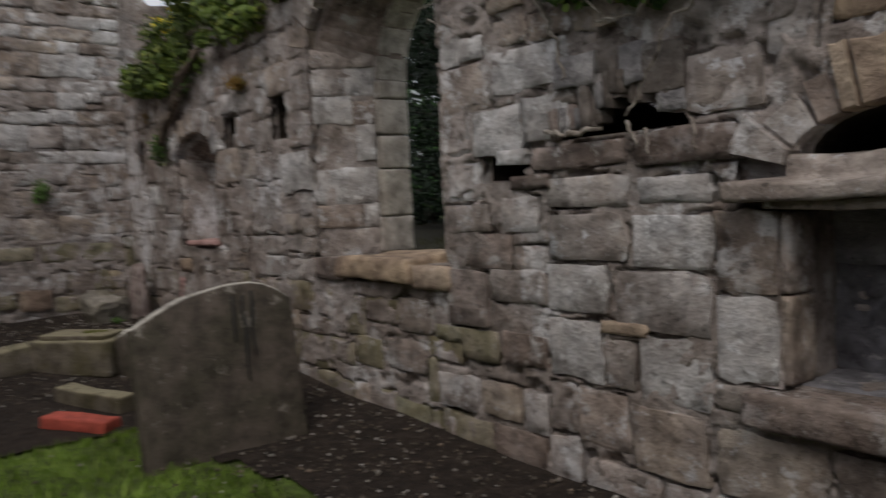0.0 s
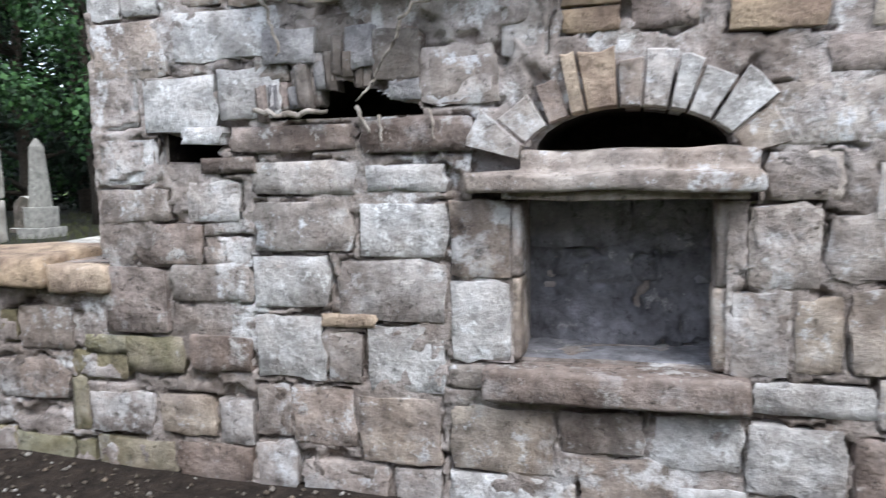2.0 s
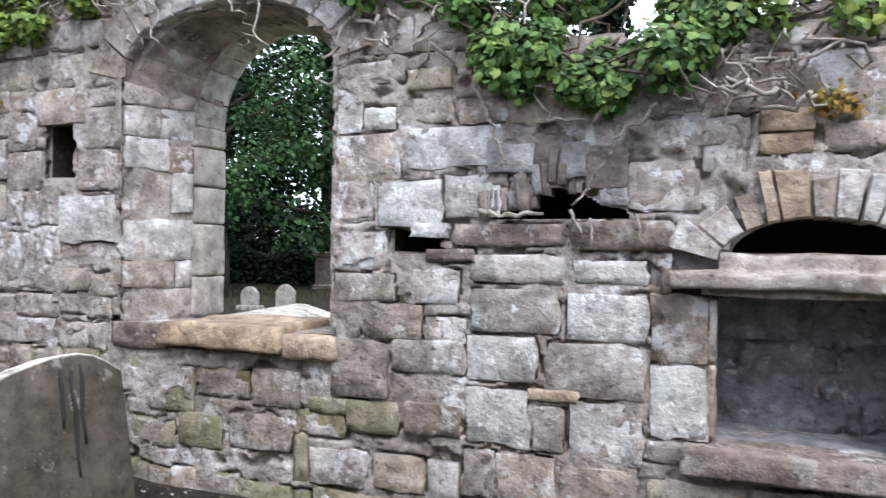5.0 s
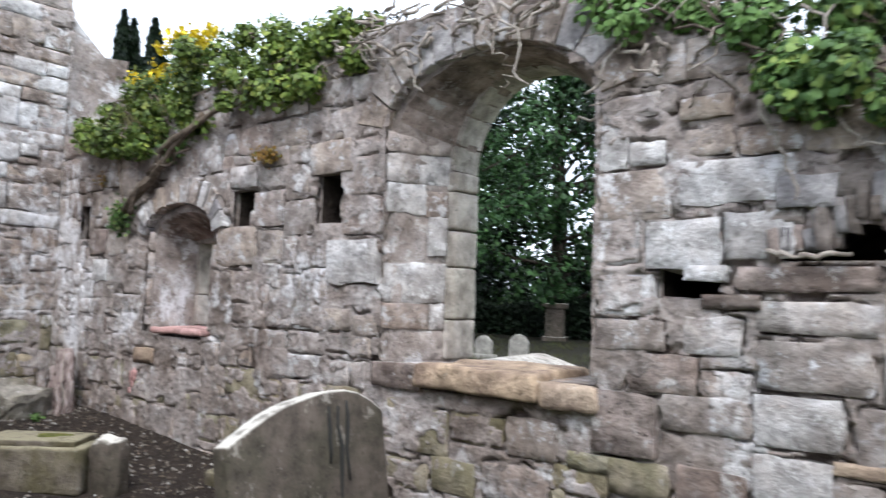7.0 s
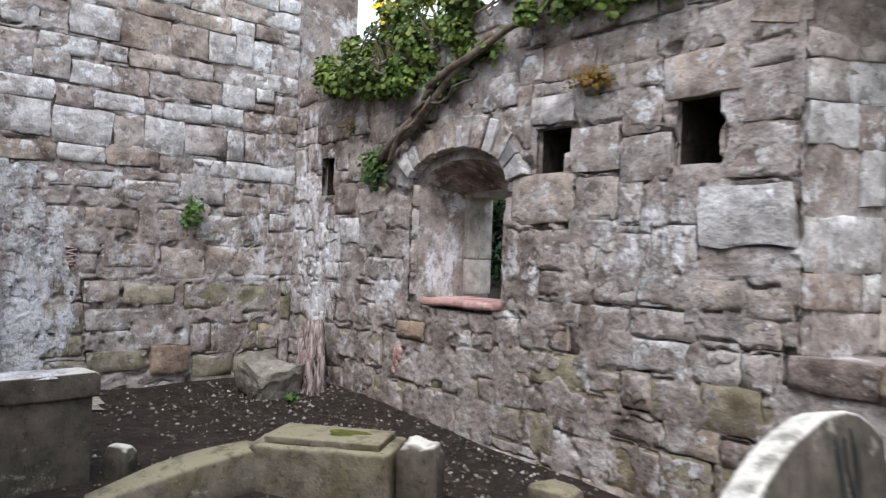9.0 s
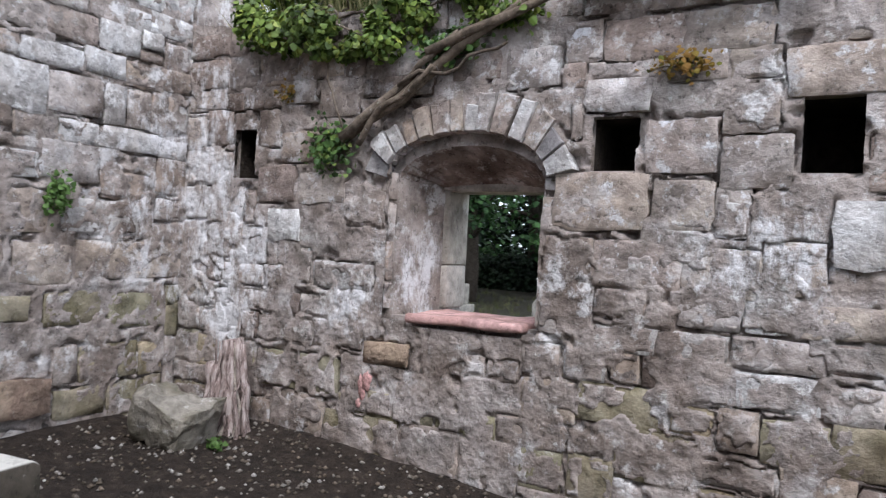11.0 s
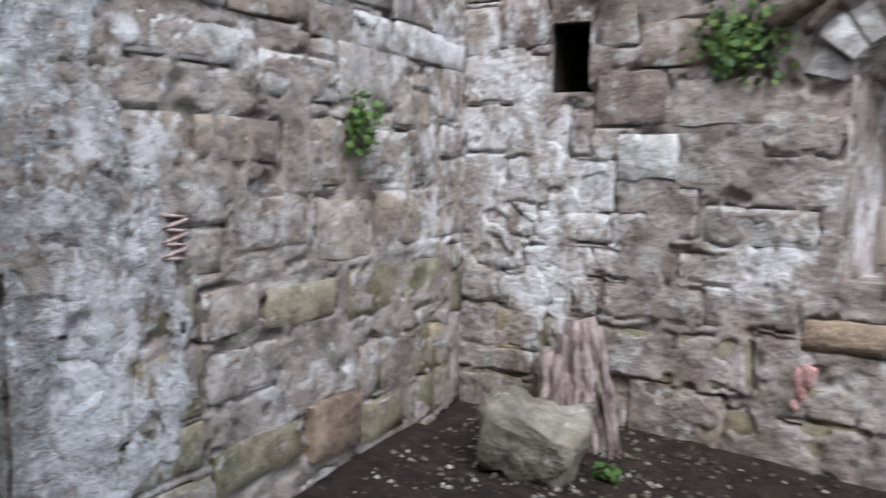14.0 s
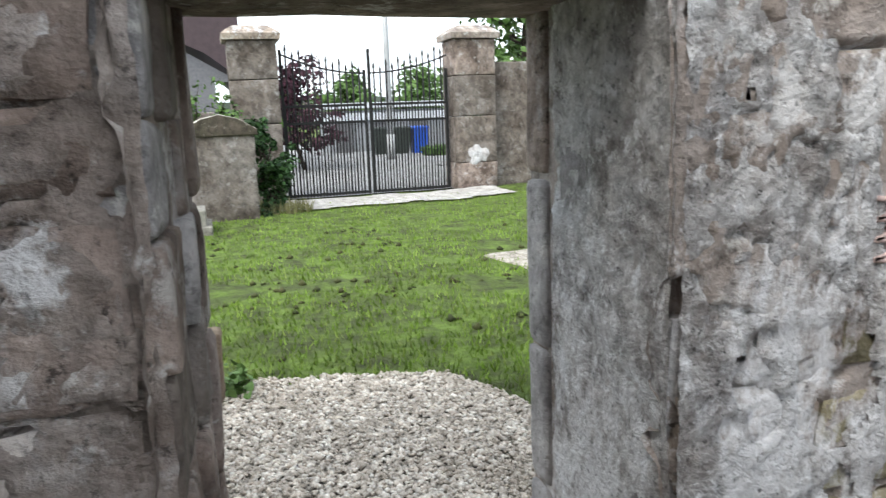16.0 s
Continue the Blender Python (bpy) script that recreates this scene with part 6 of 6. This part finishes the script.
headstone("grey gravestone under the trees", -11.6, 13.0, 0.6, 0.9, 0.11, GRAVE, -6)
headstone("weathered grey gravestone before the trees", -6.42, 16.5, 0.56, 0.92, 0.14, BROWNSTONE, 0, 3)
headstone("small pale gravestone in the churchyard", -6.78, 15.0, 0.22, 0.42, 0.1, WHITE_STONE, 10)
headstone("small pale gravestone in the churchyard", -5.75, 12.1, 0.26, 0.38, 0.1, WHITE_STONE, 10)
led = thing("tomb", "pale low tomb with a gabled stone top", "tomb", pose(-3.75, 6.05, ground_z(-3.75, 6.05), 0, 0, 8))
part("base", worn_box(0.96, 1.5, 0.60, 0.02, 0.01, 5, 21), GRAVE, led)
prof = [(-0.54, 0.0), (0.54, 0.0), (0.54, 0.06), (0.06, 0.20), (-0.06, 0.20), (-0.54, 0.06)]
lid = loft([[(x, y, z) for x, z in prof] for y in (-0.8, 0.8)])
bmesh.ops.bevel(lid, geom=list(lid.edges), offset=0.012, segments=2, affect="EDGES")
lid_ob = part("gabled_lid", lid, DRESSED, led, "pale gabled stone lid", smooth=False)
lid_ob.location = (0, 0, 0.60)
for x, y, tall, label in ((-10.23, 12.0, 1.95, "white marble obelisk on a stepped base"),):
    ob = thing("obelisk", label, "monument", pose(x, y, ground_z(x, y)), "")
    part("base", worn_box(0.62, 0.62, 0.22, 0.015, 0.004, 3, 1), WHITE_STONE, ob)
    p2 = part("plinth", worn_box(0.44, 0.44, 0.40, 0.015, 0.004, 3, 2), WHITE_STONE, ob)
    p2.location = (0, 0, 0.22)
    w0, w1 = 0.15, 0.09
    sh = loft([[(-w0, -w0, 0.60), (w0, -w0, 0.60), (w0, w0, 0.60), (-w0, w0, 0.60)], [(-w1, -w1, tall - 0.16), (w1, -w1, tall - 0.16), (w1, w1, tall - 0.16), (-w1, w1, tall - 0.16)], [(-0.01, -0.01, tall), (0.01, -0.01, tall), (0.01, 0.01, tall), (-0.01, 0.01, tall)]])
    part("shaft", sh, WHITE_STONE, ob, smooth=False)
pl = thing("monument", "grey square pedestal monument under the trees", "monument", pose(-11.35, 20.0, ground_z(-11.35, 20.0), 0, 0, 25))
part("shaft", worn_box(0.58, 0.58, 1.05, 0.02, 0.008, 4, 31), GRAVE, pl)
cap = part("cap", worn_box(0.76, 0.76, 0.16, 0.03, 0.006, 3, 32), GRAVE, pl)
cap.location = (0, 0, 1.03)
foot = part("foot", worn_box(0.75, 0.75, 0.2, 0.02, 0.006, 3, 33), GRAVE, pl)
foot.location = (0, 0, -0.05)
patch("ground_shade", -36, 4, 5.5, 30, SHADED_GROUND, "leaf-strewn churchyard ground under the trees, their shade put into its colour", 0.02, 12.0, 0.6, 0.5)

r3 = random.Random(77)
blades("undergrowth", "rough dark weeds and grass among the graves", [(x, y, ground_z(x, y)) for x, y in ((r3.uniform(-16, -3), r3.uniform(6.5, 19)) for _ in range(9000)) if noise.noise(Vector((x * 0.9, y * 0.9, 8))) > -0.05], 0.16, CLIPPING, 47, 0.012, "weeds")

# ---- west: gate, piers, walls and the street ----
GX = -19.4


def pier(label, y0, y1, tall, mats, seed):
    t = thing("gate_pier", label, "gate pier", pose(GX - 0.4, (y0 + y1) / 2, 0.0), "gate piers")
    w = y1 - y0
    z, k = 0.0, 0
    while z < tall - 0.01:
        h = min((0.62, 0.85, 0.74, 0.8)[k % 4], tall - z)
        course = part("stone_course", worn_box(w, w, h - 0.008, 0.02, 0.012, 4, seed + k), mats[k % len(mats)], t)
        course.location = (0, 0, z)
        z += h
        k += 1
    cap = loft([[(-a, -a, zz), (a, -a, zz), (a, a, zz), (-a, a, zz)] for a, zz in ((w / 2 + 0.07, 0.0), (w / 2 + 0.08, 0.10), (w / 2 + 0.02, 0.15), (w / 2 - 0.12, 0.24))])
    c = part("capstone", cap, STONE, t, "weathered capstone", smooth=False)
    c.location = (0, 0, tall)
    return t


pier("square rubble stone gate pier with a weathered cap", 0.16, 0.96, 2.86, [BROWNSTONE], 70)
pier("square stone gate pier, white paint flaking low down", 4.12, 4.90, 2.86, [RUSSET, BROWNSTONE, BROWNSTONE, RUSSET], 80)
wall_yard = tagged(part("wall_yard", worn_box(0.5, 6.0, 2.45, 0.04, 0.03, 12, 77, 1.5), BROWNSTONE, at=pose(GX - 0.5, 7.95, 0.0)), "churchyard rubble boundary wall", "wall", kind="structure")
wall_yard_south = tagged(part("wall_yard_south", worn_box(0.5, 7.0, 1.7, 0.04, 0.03, 12, 78, 1.5), BROWNSTONE, at=pose(GX - 0.6, -3.6, 0.0)), "churchyard rubble boundary wall behind shrubs", "wall", kind="structure")
FY = Matrix(((0, -1, 0, GX - 0.24), (1, 0, 0, 0), (0, 0, 1, 0), (0, 0, 0, 1)))
rubble(wall_yard, FY, 4.95, 7.2, 0.0, 2.4, [], None, lambda u, z: PALE if (z < 0.95 and rng.random() < 0.4) else rng.choice([RUSSET, BROWNSTONE]), (0.2, 0.34), (0.25, 0.6), (0.02, 0.05))
part("lime_patch", blob(0.0, 0.75, 0.55, 0.5, 8.8, Matrix(((0, -1, 0, 0.395), (1, 0, 0, 0), (0, 0, 1, 0), (0, 0, 0, 1))), 0.008), LIME, bpy.data.objects["gate_pier.001"], "flaking white paint")

for leaf_y0, leaf_y1 in ((1.02, 2.54), (2.58, 4.08)):
    g = thing("iron_gate", "closed black wrought iron gate leaf with spear tops", "gate", pose(GX - 0.4, leaf_y0, 0.0), "gate leaves")
    w = leaf_y1 - leaf_y0
    for z in (0.14, 1.42, 1.72):
        part("rail", box(-0.018, 0.018, 0, w, z, z + 0.045), IRON, g, smooth=False)
    part("stile", box(-0.025, 0.025, 0, 0.05, 0.06, 2.72), IRON, g, smooth=False)
    part("stile", box(-0.03, 0.03, w - 0.05, w, 0.04, 2.36), IRON, g, smooth=False)
    n = 13
    for i in range(1, n):
        y = w * i / n
        out = y / w if leaf_y0 > 2 else 1 - y / w
        tall = (2.50 + 0.36 * out ** 1.3) if i % 2 else (2.42 + 0.36 * out ** 1.3)
        upright = part("bar", tube([(0, y, 0.10), (0, y, tall - 0.14)], [0.017, 0.017], 6), IRON, g)
        part("spear_tip", tube([(0, y, tall - 0.14), (0, y, tall - 0.10), (0, y, tall)], [0.012, 0.026, 0.003], 6), IRON, upright)
        part("dog_bar", tube([(0, y - w / n / 2, 0.10), (0, y - w / n / 2, 1.68), (0, y - w / n / 2, 1.82)], [0.013, 0.013, 0.003], 6), IRON, g)
    sag = [(0, w * k / 10, (2.66 - 0.36 * (1 - (1 - k / 10) ** 2)) if leaf_y0 < 2 else (2.30 + 0.30 * (k / 10) ** 2)) for k in range(11)]
    part("top_rail", tube(sag, [0.016] * 11, 6), IRON, g)

mem = thing("gravestone", "brown sandstone memorial slab with a moulded top edge", "gravestone", pose(-17.6, -0.1, 0.0, 0, 0, 4))
part("slab", slab_from(curve_top(-0.48, 0.48, 0, (1.40, 1.40), 1.60, 0.5), 0.22, 0.02, 0.01, 4), BROWNSTONE, mem)
part("moulding", slab_from([(y, z + dz) for y, z, dz in [(-0.53, 1.40, -0.07), (0.53, 1.40, -0.07), (0.53, 1.42, 0), (0.25, 1.58, 0), (0.0, 1.64, 0), (-0.25, 1.58, 0), (-0.53, 1.42, 0)]], 0.28, 0.015, 0.006, 5), GRAVE, mem, "lichened moulded cornice")
headstone("pale weathered low grave slab at the lawn's edge", -16.6, -0.62, 0.5, 0.42, 0.7, WHITE_STONE, 90, 0, False)
tree("leafy dark green shrub beside the gate pier", -18.2, 0.55, 1.2, 0.46, 520, TREE_LEAF, 0.065, 2800, 0.12, 0.05, name="shrub", category="shrub", group="shrubs by the gate")
tree("light green arching shrub behind the memorial", -18.5, -0.05, 1.65, 0.5, 521, LIGHT_LEAF, 0.06, 1200, 0.25, 0.05, name="shrub", category="shrub", group="shrubs by the gate")
tree("light green arching shrub behind the memorial", -18.6, -0.6, 1.9, 0.5, 522, LIGHT_LEAF, 0.06, 1200, 0.3, 0.05, name="shrub", category="shrub", group="shrubs by the gate")
blades("weeds", "rough grass and weeds along the gate", [(r2.uniform(-18.6, -17.8), r2.uniform(-0.6, 1.2), 0.1) for _ in range(1200)], 0.2, STRAW, 46, 0.01)
# A dry gravelly patch of ground, built as a thin sunken block.
flat = tagged(part("grave_slab", worn_box(1.3, 0.6, 0.10, 0.03, 0.02, 6, 51), PATHWAY, at=pose(-12.7, 2.72, 0.02, 0, 0, 10)), "patch of dry gravelly ground in the lawn, built as a low sunken slab", "grave slab")

house = thing("house", "grey harled house with a dark slate roof", "house", pose(-30, -4.6, 0.0))
part("wall", box(-4, 4, -5.6, 4.6, 0, 2.5), HARL, house, smooth=False)
gable = loft([[(x, -5.6, 2.5), (x, 5.2, 2.5), (x, 1.0, 5.0), (x, -1.5, 5.0)] for x in (3.9, 3.99)])
part("gable", gable, HARL, house, smooth=False)
roof = loft([[(x, 5.4, 2.42), (x, 5.4, 2.6), (x, 5.2, 4.5), (x, 0.4, 5.2), (x, 0.4, 5.0), (x, 4.4, 3.2)] for x in (-4.2, 4.2)])
part("roof", roof, ROOF, house, smooth=False)
part("gutter", box(4.16, 4.26, 3.6, 5.5, 4.72, 4.86), SHEET_WHITE, house, smooth=False)

gar = thing("garage_building", "low grey building with a white fascia band", "building", pose(-35, 6.6, 0.0))
part("wall", box(-3, 0, -2.4, 3.0, 0, 1.75), SHEET_GREY, gar, smooth=False)
part("fascia", box(-3.1, 0.12, -2.6, 3.1, 1.38, 1.66), SHEET_WHITE, gar, "white fascia band", smooth=False)
part("roof", box(-3.1, 0.2, -2.7, 3.2, 1.84, 2.05), SHEET_WHITE, gar, "pale roof edge", smooth=False)
for i in range(7):
    y = -2.2 + 0.74 * i
    part("panel", box(0.0, 0.03, y, y + 0.68, 0.1, 1.36), SHEET_GREY if i % 2 else HARL, gar, smooth=False)


def bin_of(label, x, y, mat):
    t = thing("wheelie_bin", label, "bin", pose(x, y, 0.08), "bins by the building")
    b = loft([[(-a, -a, z), (a, -a, z), (a, a, z), (-a, a, z)] for a, z in ((0.22, 0.05), (0.29, 0.95))])
    part("body", b, mat, t, smooth=False)
    part("lid", loft([[(-a, -a, z), (a, -a, z), (a, a, z), (-a, a, z)] for a, z in ((0.32, 0.95), (0.32, 1.0), (0.27, 1.05))]), mat, t, smooth=False)
    for s in (-0.2, 0.2):
        part("wheel", tube([(-0.24, s - 0.03, 0.08), (-0.24, s + 0.03, 0.08)], [0.09, 0.09], 12), IRON, t)
    return t


bin_of("blue plastic wheelie bin standing by the building", -32, 6.85, BLUE)
bin_of("dark green plastic wheelie bin", -32, 6.2, DARK_PLASTIC)
bin_of("dark green plastic wheelie bin", -32.2, 5.5, DARK_PLASTIC)
lamp = thing("street_pole", "tall grey steel pole beyond the gate", "pole", pose(-29.0, 5.12, 0.05))
part("pole", tube([(0, 0, 0), (0, 0, 3.0), (0, 0, 8.0)], [0.11, 0.09, 0.06], 10), POLE, lamp)
part("base", tube([(0, 0, 0), (0, 0, 0.9)], [0.15, 0.14], 10), POLE, lamp)
hedge("clipped yellow-green hedge by the road", -30.5, -29.6, 6.5, 8.4, 0.42, LIGHT_LEAF, 64, 2200, 0.1)
tree("small purple-leaved tree beyond the gate", -27.0, 2.2, 2.9, 1.1, 500, PURPLE_LEAF, 0.11, 2400, 0.3, 0.07, name="ornamental_tree", group="street trees")
tree("light green leafy tree behind the boundary wall", -25.5, 8.6, 6.8, 2.4, 501, LIGHT_LEAF, 0.16, 3800, 0.25, 0.16, group="street trees")
for k, (x, y, tall) in enumerate(((-75, 12, 5.2), (-72, 18, 5.8), (-78, 6, 4.4), (-80, 24, 6.4))):
    tree("distant green tree on the skyline", x, y, tall, 3.8, 510 + k, LIGHT_LEAF, 0.4, 1500, 0.2, 0.2, group="distant trees")
ridge = bmesh.new()
bk = [[(-120 + 4 * noise.noise(Vector((y * 0.05, 0, 0))), y, z * (1 + 0.25 * noise.noise(Vector((y * 0.07, 2, 0))))) for z in (-1, 4.2)] for y in range(-90, 140, 6)]
vs = [[ridge.verts.new(p) for p in col] for col in bk]
for a, b in zip(vs, vs[1:]):
    ridge.faces.new((a[0], b[0], b[1], a[1]))
tagged(part("backdrop", ridge, plain_mat("far_woods", (0.09, 0.11, 0.09), 0.9, vary=0.4, scale=0.3)), "low wooded ridge in the distance", "backdrop", kind="structure")
